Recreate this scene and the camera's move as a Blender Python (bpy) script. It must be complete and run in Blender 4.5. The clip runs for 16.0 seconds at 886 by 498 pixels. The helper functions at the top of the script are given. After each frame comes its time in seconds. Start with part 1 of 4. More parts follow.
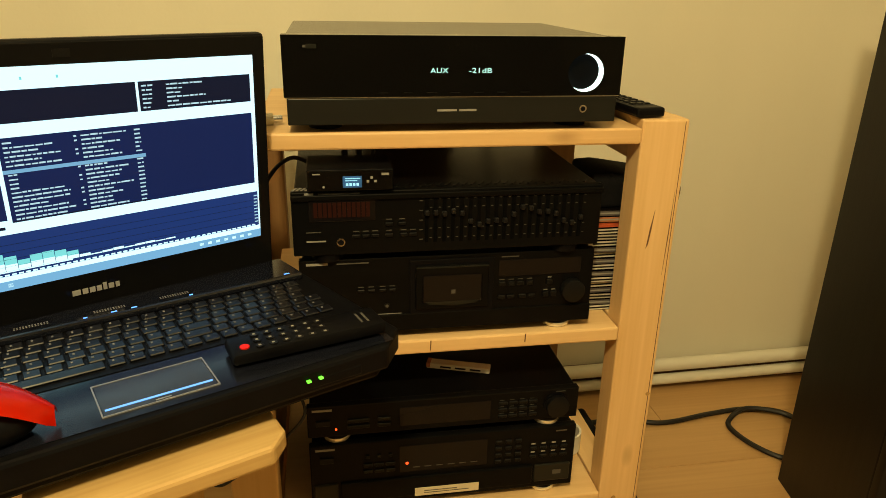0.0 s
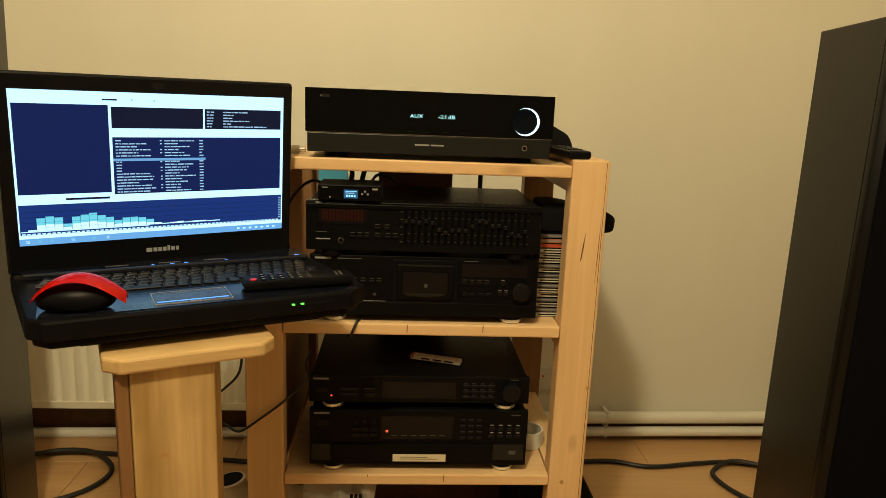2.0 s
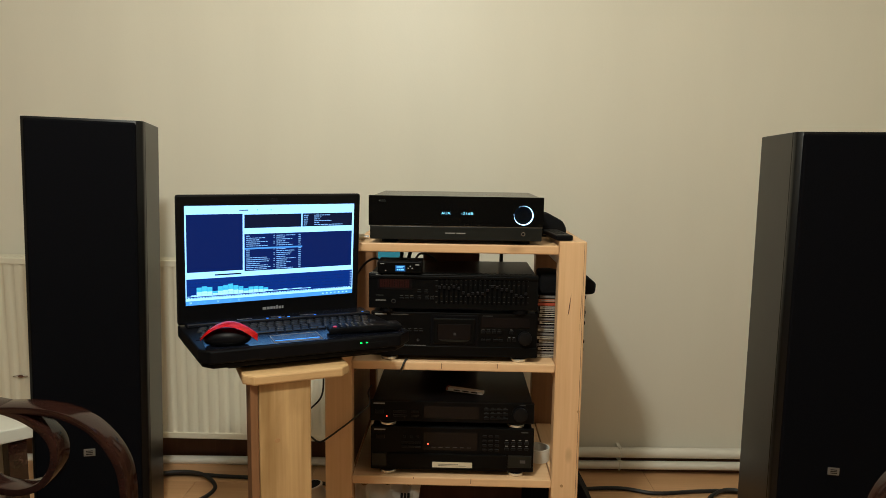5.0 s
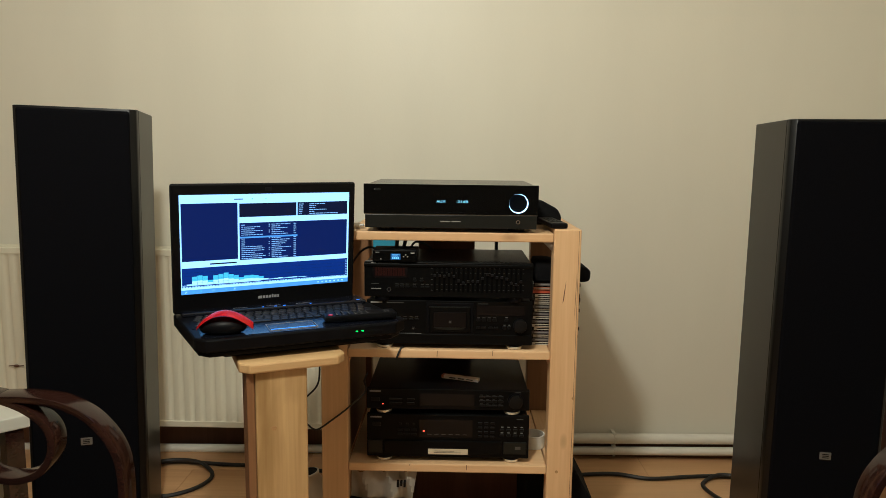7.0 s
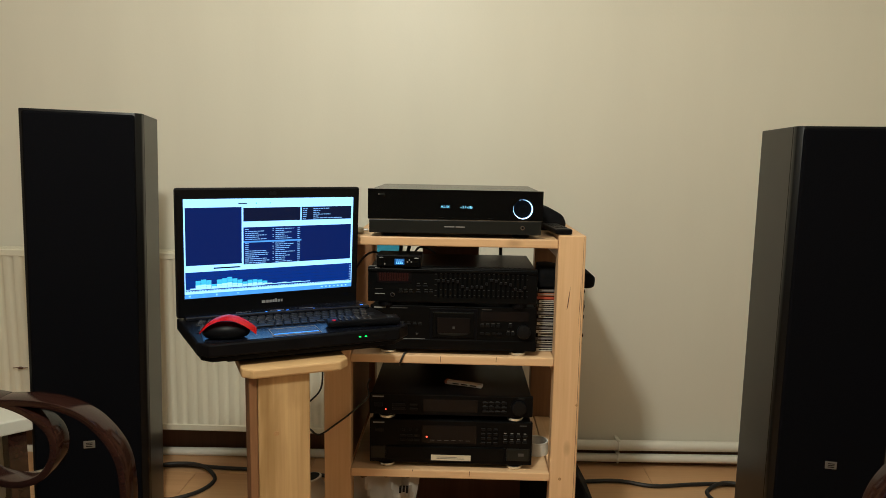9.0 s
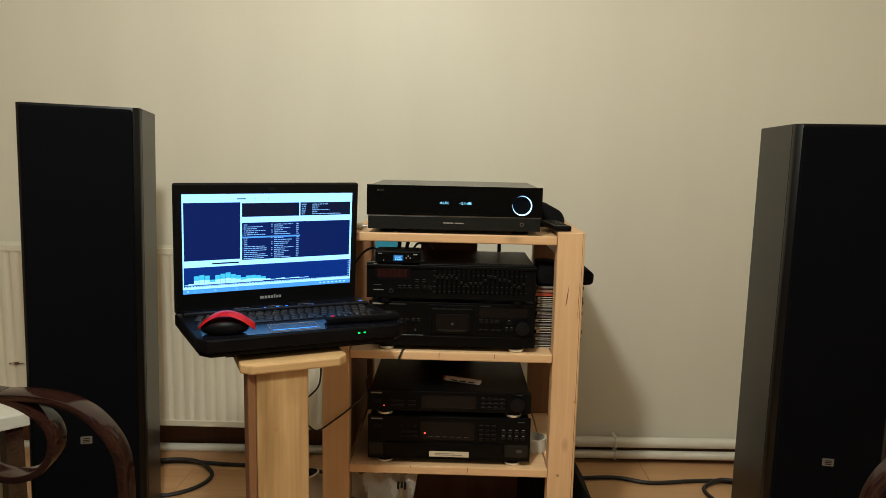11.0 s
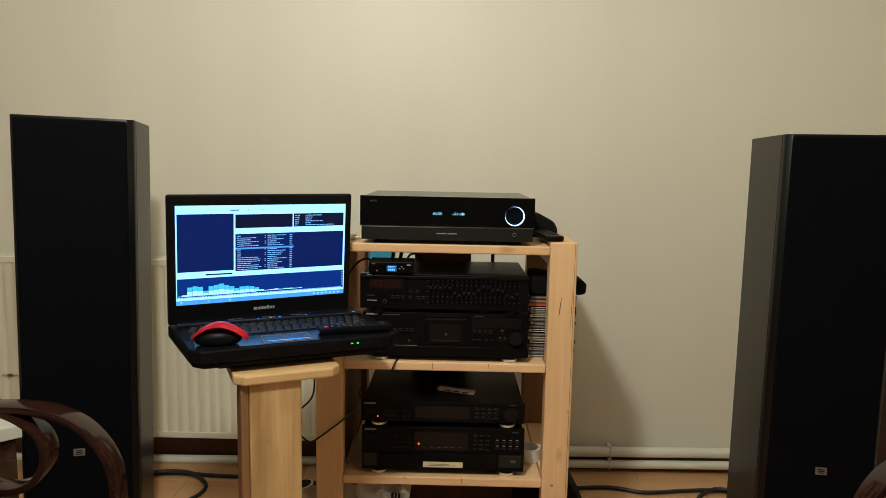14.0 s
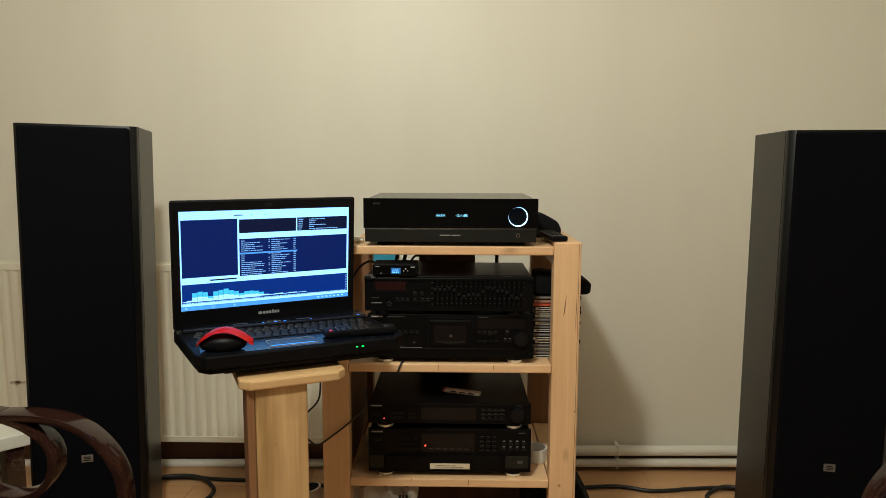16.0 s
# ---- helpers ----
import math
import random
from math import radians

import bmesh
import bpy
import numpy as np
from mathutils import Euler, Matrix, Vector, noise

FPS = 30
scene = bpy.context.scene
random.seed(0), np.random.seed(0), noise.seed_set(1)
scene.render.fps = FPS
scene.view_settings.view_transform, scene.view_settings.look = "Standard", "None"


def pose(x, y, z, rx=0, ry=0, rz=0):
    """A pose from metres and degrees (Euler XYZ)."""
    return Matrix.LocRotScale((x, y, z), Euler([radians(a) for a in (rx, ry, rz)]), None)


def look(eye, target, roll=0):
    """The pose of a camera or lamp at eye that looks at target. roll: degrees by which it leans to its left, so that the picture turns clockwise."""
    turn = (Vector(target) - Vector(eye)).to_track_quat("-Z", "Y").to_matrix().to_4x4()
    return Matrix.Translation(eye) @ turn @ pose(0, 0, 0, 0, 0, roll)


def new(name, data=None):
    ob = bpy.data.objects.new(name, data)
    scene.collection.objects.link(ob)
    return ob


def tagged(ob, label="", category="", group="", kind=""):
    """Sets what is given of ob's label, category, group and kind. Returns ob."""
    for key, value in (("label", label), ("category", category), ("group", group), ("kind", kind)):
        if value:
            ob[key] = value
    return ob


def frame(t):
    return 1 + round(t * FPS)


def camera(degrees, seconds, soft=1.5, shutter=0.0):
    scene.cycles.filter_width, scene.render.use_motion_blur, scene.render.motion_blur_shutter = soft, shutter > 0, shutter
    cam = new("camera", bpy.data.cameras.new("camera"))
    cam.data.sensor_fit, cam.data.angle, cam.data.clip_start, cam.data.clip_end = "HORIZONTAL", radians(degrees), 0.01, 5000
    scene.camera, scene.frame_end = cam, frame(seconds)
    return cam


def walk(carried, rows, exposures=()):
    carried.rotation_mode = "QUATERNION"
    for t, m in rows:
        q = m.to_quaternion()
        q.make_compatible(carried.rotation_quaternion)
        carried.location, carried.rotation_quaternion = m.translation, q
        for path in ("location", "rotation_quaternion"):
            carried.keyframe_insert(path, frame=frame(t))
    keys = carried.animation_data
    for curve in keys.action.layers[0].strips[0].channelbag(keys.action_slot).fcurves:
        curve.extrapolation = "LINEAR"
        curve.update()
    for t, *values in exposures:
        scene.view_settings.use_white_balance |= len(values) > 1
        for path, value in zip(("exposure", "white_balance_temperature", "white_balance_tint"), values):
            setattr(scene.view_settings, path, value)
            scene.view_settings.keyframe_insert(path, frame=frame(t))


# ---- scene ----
cam = camera(64.8, 16.0, soft=0.6)
PATH = [
    (0, (0.047, 0.099, 1.109), (0.370, 1.940, 0.398), 1.1),
    (0.3, (0.106, 0.019, 1.119), (0.354, 1.858, 0.374), 1.7),
    (0.5, (0.141, -0.018, 1.113), (0.374, 1.793, 0.298), -0.3),
    (0.6, (0.150, -0.031, 1.104), (0.404, 1.765, 0.260), -1.0),
    (0.9, (0.159, -0.090, 1.096), (0.471, 1.707, 0.276), 0.5),
    (1, (0.155, -0.111, 1.095), (0.471, 1.695, 0.296), 1.3),
    (1.2, (0.152, -0.141, 1.088), (0.458, 1.690, 0.345), 2.2),
    (1.5, (0.155, -0.188, 1.092), (0.393, 1.706, 0.496), 3.0),
    (2, (0.17, -0.262, 1.038), (0.297, 1.689, 0.616), 2.3),
    (2.5, (0.192, -0.427, 1.023), (0.232, 1.543, 0.681), 0.5),
    (3, (0.207, -0.593, 1.108), (0.246, 1.391, 0.858), 0.4),
    (3.5, (0.23, -0.711, 1.129), (0.187, 1.271, 0.871), 0.3),
    (4, (0.227, -0.75, 1.126), (0.182, 1.235, 0.887), 0.7),
    (6.5, (0.232, -0.766, 1.129), (0.187, 1.216, 0.871), 1.0),
    (7, (0.23, -0.766, 1.128), (0.199, 1.215, 0.854), 0.7),
    (7.5, (0.233, -0.763, 1.126), (0.194, 1.217, 0.846), -0.3),
    (8, (0.231, -0.761, 1.126), (0.204, 1.22, 0.854), -0.1),
    (8.5, (0.232, -0.759, 1.128), (0.191, 1.221, 0.853), 0.9),
    (9, (0.231, -0.761, 1.132), (0.187, 1.221, 0.868), 1.0),
    (11.5, (0.224, -0.758, 1.13), (0.194, 1.222, 0.852), 1.3),
    (12, (0.227, -0.759, 1.13), (0.2, 1.221, 0.848), 1.3),
    (12.5, (0.232, -0.761, 1.129), (0.204, 1.22, 0.861), 1.1),
    (13, (0.23, -0.763, 1.128), (0.203, 1.219, 0.862), 1.1),
    (13.5, (0.23, -0.765, 1.131), (0.22, 1.22, 0.887), 1.3),
    (14, (0.233, -0.765, 1.133), (0.209, 1.22, 0.888), 1.1),
    (14.5, (0.236, -0.765, 1.137), (0.214, 1.22, 0.897), 0.4),
    (15, (0.233, -0.765, 1.135), (0.196, 1.221, 0.898), 0.2),
    (15.5, (0.234, -0.764, 1.135), (0.196, 1.221, 0.894), 0.2),
    (16, (0.235, -0.764, 1.138), (0.198, 1.22, 0.892), 0.2),
]
EXPOSURES = [
    (0.0, 0.17, 9600, -11), (1.2, 0.17, 9300, -14), (1.8, 0.1, 7800, -8), (2.5, 0.0, 6300, 0), (3.0, 0.0, 5600, 0), (3.5, 0.0, 5130, 0), (16.0, 0.0, 5130, 0),
]
walk(cam, [(t, look(eye, target, roll)) for t, eye, target, roll in PATH], EXPOSURES)

# ---- light: one ceiling lamp of an evening room ----
world = bpy.data.worlds.new("night")
world.use_nodes = True
world.node_tree.nodes["Background"].inputs[0].default_value = (0.02, 0.025, 0.04, 1)
world.node_tree.nodes["Background"].inputs[1].default_value = 0.1
scene.world = world
lamp_data = bpy.data.lights.new("ceiling_lamp_light", "POINT")
lamp_data.energy, lamp_data.shadow_soft_size, lamp_data.color = 93.0, 0.07, (1.0, 0.81, 0.58)
lamp = new("ceiling_lamp_light", lamp_data)
lamp.location = (-0.095, -0.24, 2.10)

FLOOR, CEIL = -0.03, 2.55
WALL = 1.83


# ---- materials ----
def mat(name, color, rough=0.5, metal=0.0, vary=0.0, scale=(8, 8, 8), bump=0.0, bscale=60, coat=0.0, emit=None, power=0.0, spec=0.5, rvary=0.0, island=0.0):
    m = bpy.data.materials.new(name)
    m.use_nodes = True
    nt = m.node_tree
    b = nt.nodes["Principled BSDF"]
    b.inputs["Base Color"].default_value = (*color, 1)
    b.inputs["Roughness"].default_value = rough
    b.inputs["Metallic"].default_value = metal
    b.inputs["Coat Weight"].default_value = coat
    b.inputs["Specular IOR Level"].default_value = spec
    if emit:
        b.inputs["Emission Color"].default_value = (*emit, 1)
        b.inputs["Emission Strength"].default_value = power
    L = nt.links.new
    if vary or bump or rvary:
        tc = nt.nodes.new("ShaderNodeTexCoord")
        mp = nt.nodes.new("ShaderNodeMapping")
        mp.inputs["Scale"].default_value = scale
        L(tc.outputs["Object"], mp.inputs["Vector"])
        if vary or rvary:
            n = nt.nodes.new("ShaderNodeTexNoise")
            n.inputs["Scale"].default_value, n.inputs["Detail"].default_value = 1.0, 5
            L(mp.outputs[0], n.inputs["Vector"])
        if vary:
            r = nt.nodes.new("ShaderNodeMapRange")
            r.inputs["From Min"].default_value, r.inputs["From Max"].default_value = 0.3, 0.7
            r.inputs["To Min"].default_value, r.inputs["To Max"].default_value = 1 - vary, 1 + vary
            L(n.outputs[0], r.inputs[0])
            last = r.outputs[0]
            if island:
                oi = nt.nodes.new("ShaderNodeObjectInfo")
                r2 = nt.nodes.new("ShaderNodeMapRange")
                r2.inputs["To Min"].default_value, r2.inputs["To Max"].default_value = 1 - island, 1 + island
                L(oi.outputs["Random"], r2.inputs[0])
                mu = nt.nodes.new("ShaderNodeMath")
                mu.operation = "MULTIPLY"
                L(last, mu.inputs[0])
                L(r2.outputs[0], mu.inputs[1])
                last = mu.outputs[0]
            mx = nt.nodes.new("ShaderNodeVectorMath")
            mx.operation = "SCALE"
            mx.inputs[0].default_value = color
            L(last, mx.inputs["Scale"])
            L(mx.outputs[0], b.inputs["Base Color"])
        if rvary:
            r3 = nt.nodes.new("ShaderNodeMapRange")
            r3.inputs["To Min"].default_value, r3.inputs["To Max"].default_value = rough - rvary, rough + rvary
            L(n.outputs[0], r3.inputs[0])
            L(r3.outputs[0], b.inputs["Roughness"])
        if bump:
            n2 = nt.nodes.new("ShaderNodeTexNoise")
            n2.inputs["Scale"].default_value, n2.inputs["Detail"].default_value = bscale, 3
            L(tc.outputs["Object"], n2.inputs["Vector"])
            bp = nt.nodes.new("ShaderNodeBump")
            bp.inputs["Strength"].default_value, bp.inputs["Distance"].default_value = bump, 0.002
            L(n2.outputs[0], bp.inputs["Height"])
            L(bp.outputs[0], b.inputs["Normal"])
    return m


def wood(name, light, dark, axis, rough=0.5, scale=1.0, knots=True, seed=0.0, bump=0.15, stain=0.3):
    """Grain that runs along one axis of the object, with broad bands, fine streaks and a few knots."""
    m = bpy.data.materials.new(name)
    m.use_nodes = True
    nt = m.node_tree
    b = nt.nodes["Principled BSDF"]
    b.inputs["Roughness"].default_value = rough
    L = nt.links.new
    tc = nt.nodes.new("ShaderNodeTexCoord")
    oi = nt.nodes.new("ShaderNodeObjectInfo")
    off = nt.nodes.new("ShaderNodeVectorMath")
    off.operation = "MULTIPLY_ADD"
    L(oi.outputs["Random"], off.inputs[0])
    off.inputs[1].default_value = (9.0, 5.0, 7.0)
    L(tc.outputs["Object"], off.inputs[2])

    def noise_tex(sc_along, sc_across, detail, distort=0.0):
        mp = nt.nodes.new("ShaderNodeMapping")
        v = [sc_across * scale] * 3
        v["xyz".index(axis)] = sc_along * scale
        mp.inputs["Scale"].default_value = v
        mp.inputs["Location"].default_value = (seed, seed * 1.7, seed * 0.6)
        L(off.outputs[0], mp.inputs["Vector"])
        n = nt.nodes.new("ShaderNodeTexNoise")
        n.inputs["Scale"].default_value, n.inputs["Detail"].default_value, n.inputs["Distortion"].default_value = 1, detail, distort
        L(mp.outputs[0], n.inputs["Vector"])
        return n

    broad, fine = noise_tex(1.2, 14, 3, 0.6), noise_tex(5, 160, 4)
    mix = nt.nodes.new("ShaderNodeMath")
    mix.operation = "MULTIPLY_ADD"
    L(fine.outputs[0], mix.inputs[0])
    mix.inputs[1].default_value = 0.45
    L(broad.outputs[0], mix.inputs[2])
    ramp = nt.nodes.new("ShaderNodeValToRGB")
    ramp.color_ramp.elements[0].position, ramp.color_ramp.elements[1].position = 0.5, 0.95
    ramp.color_ramp.elements[0].color, ramp.color_ramp.elements[1].color = (*light, 1), (*dark, 1)
    L(mix.outputs[0], ramp.inputs[0])
    col = ramp.outputs[0]
    if knots:
        mp = nt.nodes.new("ShaderNodeMapping")
        v = [9.0 * scale] * 3
        v["xyz".index(axis)] = 4.0 * scale
        mp.inputs["Scale"].default_value = v
        L(off.outputs[0], mp.inputs["Vector"])
        vo = nt.nodes.new("ShaderNodeTexVoronoi")
        vo.inputs["Scale"].default_value = 1
        L(mp.outputs[0], vo.inputs["Vector"])
        kr = nt.nodes.new("ShaderNodeMapRange")
        kr.inputs["From Min"].default_value, kr.inputs["From Max"].default_value = 0.04, 0.12
        kr.inputs["To Min"].default_value, kr.inputs["To Max"].default_value = 0.55, 0.0
        L(vo.outputs["Distance"], kr.inputs[0])
        km = nt.nodes.new("ShaderNodeMix")
        km.data_type = "RGBA"
        L(kr.outputs[0], km.inputs[0])
        L(col, km.inputs[6])
        km.inputs[7].default_value = (dark[0] * 0.45, dark[1] * 0.4, dark[2] * 0.35, 1)
        col = km.outputs[2]
    if knots:
        # uneven darker cloudy stains on the bare wood
        st = noise_tex(4.0, 11.0, 4, 0.4)
        sr = nt.nodes.new("ShaderNodeMapRange")
        sr.inputs["From Min"].default_value, sr.inputs["From Max"].default_value = 0.48, 0.72
        sr.inputs["To Min"].default_value, sr.inputs["To Max"].default_value = 0.0, stain
        L(st.outputs[0], sr.inputs[0])
        sm = nt.nodes.new("ShaderNodeMix")
        sm.data_type = "RGBA"
        L(sr.outputs[0], sm.inputs[0])
        L(col, sm.inputs[6])
        sm.inputs[7].default_value = (dark[0] * 0.7, dark[1] * 0.68, dark[2] * 0.6, 1)
        col = sm.outputs[2]
    L(col, b.inputs["Base Color"])
    bp = nt.nodes.new("ShaderNodeBump")
    bp.inputs["Strength"].default_value, bp.inputs["Distance"].default_value = bump, 0.001
    L(fine.outputs[0], bp.inputs["Height"])
    L(bp.outputs[0], b.inputs["Normal"])
    return m


PINE = ((0.77, 0.53, 0.295), (0.63, 0.395, 0.195))
M_pine_z = wood("pine_upright", *PINE, "z", stain=0.12)
M_pine_x = wood("pine_along", *PINE, "x", seed=3.1, stain=0.15)
M_pine_y = wood("pine_across", *PINE, "y", seed=1.3)
M_stool_z = wood("knotty_pine_upright", (0.56, 0.38, 0.175), (0.34, 0.205, 0.075), "z", seed=5.3, stain=0.55)
M_stool_x = wood("knotty_pine_seat", (0.62, 0.425, 0.205), (0.42, 0.25, 0.10), "x", seed=2.2, stain=0.45)
M_knot = mat("pine_knot", (0.40, 0.23, 0.095), 0.5, vary=0.3, scale=(300, 300, 300))
# Pine with shade put into its colour: rear posts, side panel, stool side.
M_mid = wood("shaded_pine_brown", (0.27, 0.14, 0.06), (0.18, 0.085, 0.035), "z", knots=False)
# Dark brown wood; on the back board and radiator strip it carries shade.
M_brown = wood("dark_brown_wood", (0.16, 0.075, 0.04), (0.09, 0.04, 0.02), "z", knots=False)
M_lam = wood("laminate", (0.64, 0.395, 0.195), (0.49, 0.28, 0.13), "x", rough=0.34, scale=0.5, knots=False, bump=0.03)
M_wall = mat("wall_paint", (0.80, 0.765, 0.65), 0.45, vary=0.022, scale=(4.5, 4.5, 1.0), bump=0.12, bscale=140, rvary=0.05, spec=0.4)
M_room = mat("unseen_wall_beige", (0.40, 0.35, 0.27), 0.7, vary=0.08, scale=(3, 3, 3), bump=0.1, bscale=90)
M_ceil = mat("ceiling_paint", (0.66, 0.64, 0.58), 0.8, vary=0.03, bump=0.1, bscale=90)
M_radw = mat("radiator_enamel", (0.82, 0.78, 0.63), 0.32, vary=0.03, scale=(5, 5, 2), bump=0.03, bscale=30)
M_pipe = mat("pipe_enamel", (0.80, 0.77, 0.68), 0.35, vary=0.06, scale=(6, 30, 30), bump=0.06, bscale=80)
M_spk = mat("black_ash_vinyl", (0.0068, 0.0060, 0.0050), 0.36, spec=0.21, vary=0.35, scale=(60, 60, 4), bump=0.05, bscale=220)
M_spkf = mat("black_baffle", (0.004, 0.004, 0.004), 0.34, spec=0.26, vary=0.1)
M_cloth = mat("black_grille_cloth", (0.0042, 0.0042, 0.0056), 0.95, vary=0.3, scale=(300, 300, 300), bump=0.4, bscale=900, spec=0.03)
M_badge = mat("badge_silver", (0.24, 0.24, 0.235), 0.35, 0.6)
M_black = mat("black_plastic", (0.0035, 0.0035, 0.0045), 0.40, spec=0.09, vary=0.2, scale=(30, 30, 30), bump=0.06, bscale=400)
M_blackm = mat("black_metal_lid", (0.0025, 0.0025, 0.0027), 0.34, spec=0.09, vary=0.15, scale=(40, 40, 40), bump=0.1, bscale=700)
M_face = mat("hifi_front", (0.0031, 0.0031, 0.0032), 0.40, spec=0.08, vary=0.15, scale=(3, 60, 90), bump=0.04, bscale=500)
M_face2 = mat("hifi_front_satin", (0.012, 0.0125, 0.011), 0.34, 0.05, spec=0.22, vary=0.08, scale=(2, 60, 120), bump=0.02, bscale=400)
M_gloss = mat("gloss_black", (0.0025, 0.0025, 0.0025), 0.11, spec=0.14, vary=0.1)
M_amptop = mat("satin_lid", (0.020, 0.020, 0.019), 0.24, spec=0.6, vary=0.1, scale=(4, 80, 80))
M_void = mat("slot_black", (0.0015, 0.0015, 0.0015), 0.9, spec=0.05)
M_cap = mat("slider_cap", (0.008, 0.008, 0.009), 0.4, spec=0.2)
M_glass = mat("smoked_window", (0.006, 0.005, 0.0055), 0.14, spec=0.18)
M_btn = mat("button_dark", (0.0055, 0.0055, 0.006), 0.38, spec=0.15, vary=0.1)
M_print = mat("front_print", (0.25, 0.245, 0.23), 0.6)
M_printd = mat("front_print_dim", (0.065, 0.063, 0.058), 0.6)
M_foot = mat("foot_ring", (0.88, 0.84, 0.72), 0.25, 0.7)
M_chrome = mat("chrome", (0.65, 0.65, 0.65), 0.18, 1.0)
M_cream = mat("cream_sticker", (0.62, 0.55, 0.40), 0.6, vary=0.06)
M_cable = mat("black_cable", (0.012, 0.011, 0.011), 0.5, bump=0.1)
M_white = mat("white_plastic", (0.72, 0.70, 0.64), 0.45, vary=0.03)
M_blush = mat("faded_red_print", (0.45, 0.16, 0.12), 0.6, vary=0.2, scale=(80, 80, 80))
M_red = mat("red_gloss", (0.72, 0.014, 0.012), 0.20, coat=0.25, vary=0.05)
M_paper = mat("white_paper", (0.75, 0.72, 0.66), 0.7, vary=0.04)
M_chair = wood("dark_polished_wood", (0.034, 0.0135, 0.0095), (0.018, 0.007, 0.0055), "x", rough=0.13, knots=False, bump=0.05)
M_table = mat("white_table", (0.60, 0.59, 0.52), 0.45, vary=0.04, scale=(6, 6, 6), bump=0.03)
M_cyan = mat("turquoise_box", (0.06, 0.33, 0.52), 0.5, vary=0.1)
M_bag = mat("white_carrier_bag", (0.56, 0.53, 0.47), 0.5, vary=0.08, scale=(20, 20, 20), bump=0.5, bscale=40)
M_fabric = mat("black_fabric", (0.005, 0.005, 0.006), 0.85, spec=0.12, vary=0.3, scale=(60, 60, 60), bump=0.4, bscale=300)
M_shoe = mat("pale_leather", (0.60, 0.55, 0.46), 0.6, vary=0.08, scale=(20, 20, 20), bump=0.2, bscale=80)
M_vfd = mat("display_cyan", (0.1, 0.3, 0.4), 0.5, emit=(0.40, 0.80, 1.0), power=1.1)
M_ring = mat("volume_ring", (0.7, 0.8, 1.0), 0.5, emit=(0.62, 0.80, 1.0), power=1.8)
M_ledr = mat("led_red", (0.6, 0.05, 0.02), 0.5, emit=(1.0, 0.07, 0.03), power=2.2)
M_ledg = mat("led_green", (0.05, 0.5, 0.1), 0.5, emit=(0.12, 1.0, 0.08), power=1.8)
M_ledb = mat("led_blue", (0.05, 0.2, 0.8), 0.5, emit=(0.07, 0.26, 1.0), power=2.0)
M_oled = mat("oled_blue", (0.02, 0.1, 0.3), 0.4, emit=(0.02, 0.12, 0.5), power=0.16)
M_s_white = mat("screen_white", (0.003, 0.003, 0.004), 0.3, spec=0.1, emit=(0.43, 0.68, 1.0), power=1.65)
M_s_navy = mat("screen_navy", (0.003, 0.003, 0.004), 0.3, spec=0.1, emit=(0.0040, 0.0130, 0.092), power=1.0)
M_s_blue = mat("screen_blue", (0.003, 0.003, 0.004), 0.3, spec=0.1, emit=(0.008, 0.031, 0.200), power=1.0)
M_s_dark = mat("screen_dark", (0.003, 0.003, 0.004), 0.3, spec=0.1, emit=(0.004, 0.007, 0.028), power=1.0)
M_s_text = mat("screen_text", (0.003, 0.003, 0.004), 0.3, spec=0.1, emit=(0.40, 0.62, 0.98), power=1.0)
M_s_cyan = mat("screen_cyan", (0.003, 0.003, 0.004), 0.3, spec=0.1, emit=(0.17, 0.66, 0.95), power=1.0)
M_s_sel = mat("screen_select", (0.003, 0.003, 0.004), 0.3, spec=0.1, emit=(0.15, 0.37, 0.80), power=1.0)
M_s_bar = mat("screen_taskbar", (0.003, 0.003, 0.004), 0.3, spec=0.1, emit=(0.15, 0.40, 0.90), power=1.0)


# ---- mesh helpers ----
def box(bm, x0, x1, y0, y1, z0, z1, bevel=0.0, seg=2):
    r = bmesh.ops.create_cube(bm, size=1, matrix=Matrix.LocRotScale(((x0 + x1) / 2, (y0 + y1) / 2, (z0 + z1) / 2), None, (abs(x1 - x0), abs(y1 - y0), abs(z1 - z0))))
    if bevel:
        es = {e for v in r["verts"] for e in v.link_edges}
        bmesh.ops.bevel(bm, geom=list(es), offset=bevel, segments=seg, affect="EDGES", profile=0.5)
    return bm


def cyl(bm, r, depth, m, seg=24, r2=None, bevel=0.0):
    out = bmesh.ops.create_cone(bm, cap_ends=True, segments=seg, radius1=r, radius2=r if r2 is None else r2, depth=depth, matrix=m)
    if bevel:
        es = {e for v in out["verts"] for e in v.link_edges if len(e.link_faces) == 2 and e.calc_face_angle(0) > 0.9}
        bmesh.ops.bevel(bm, geom=list(es), offset=bevel, segments=2, affect="EDGES", profile=0.5)
    return bm


def prism(bm, pts, h0, h1, axis="z", bevel=0.0):
    """A polygon, counter-clockwise, drawn out along an axis."""
    def at(a, b, h):
        return {"z": (a, b, h), "y": (a, h, b), "x": (h, a, b)}[axis]
    lo = [bm.verts.new(at(a, b, h0)) for a, b in pts]
    hi = [bm.verts.new(at(a, b, h1)) for a, b in pts]
    n = len(pts)
    fs = [bm.faces.new(lo[::-1]), bm.faces.new(hi)] + [bm.faces.new((lo[i], lo[(i + 1) % n], hi[(i + 1) % n], hi[i])) for i in range(n)]
    bmesh.ops.recalc_face_normals(bm, faces=fs)
    if bevel:
        es = {e for f in fs for e in f.edges}
        bmesh.ops.bevel(bm, geom=list(es), offset=bevel, segments=2, affect="EDGES", profile=0.5)
    return bm


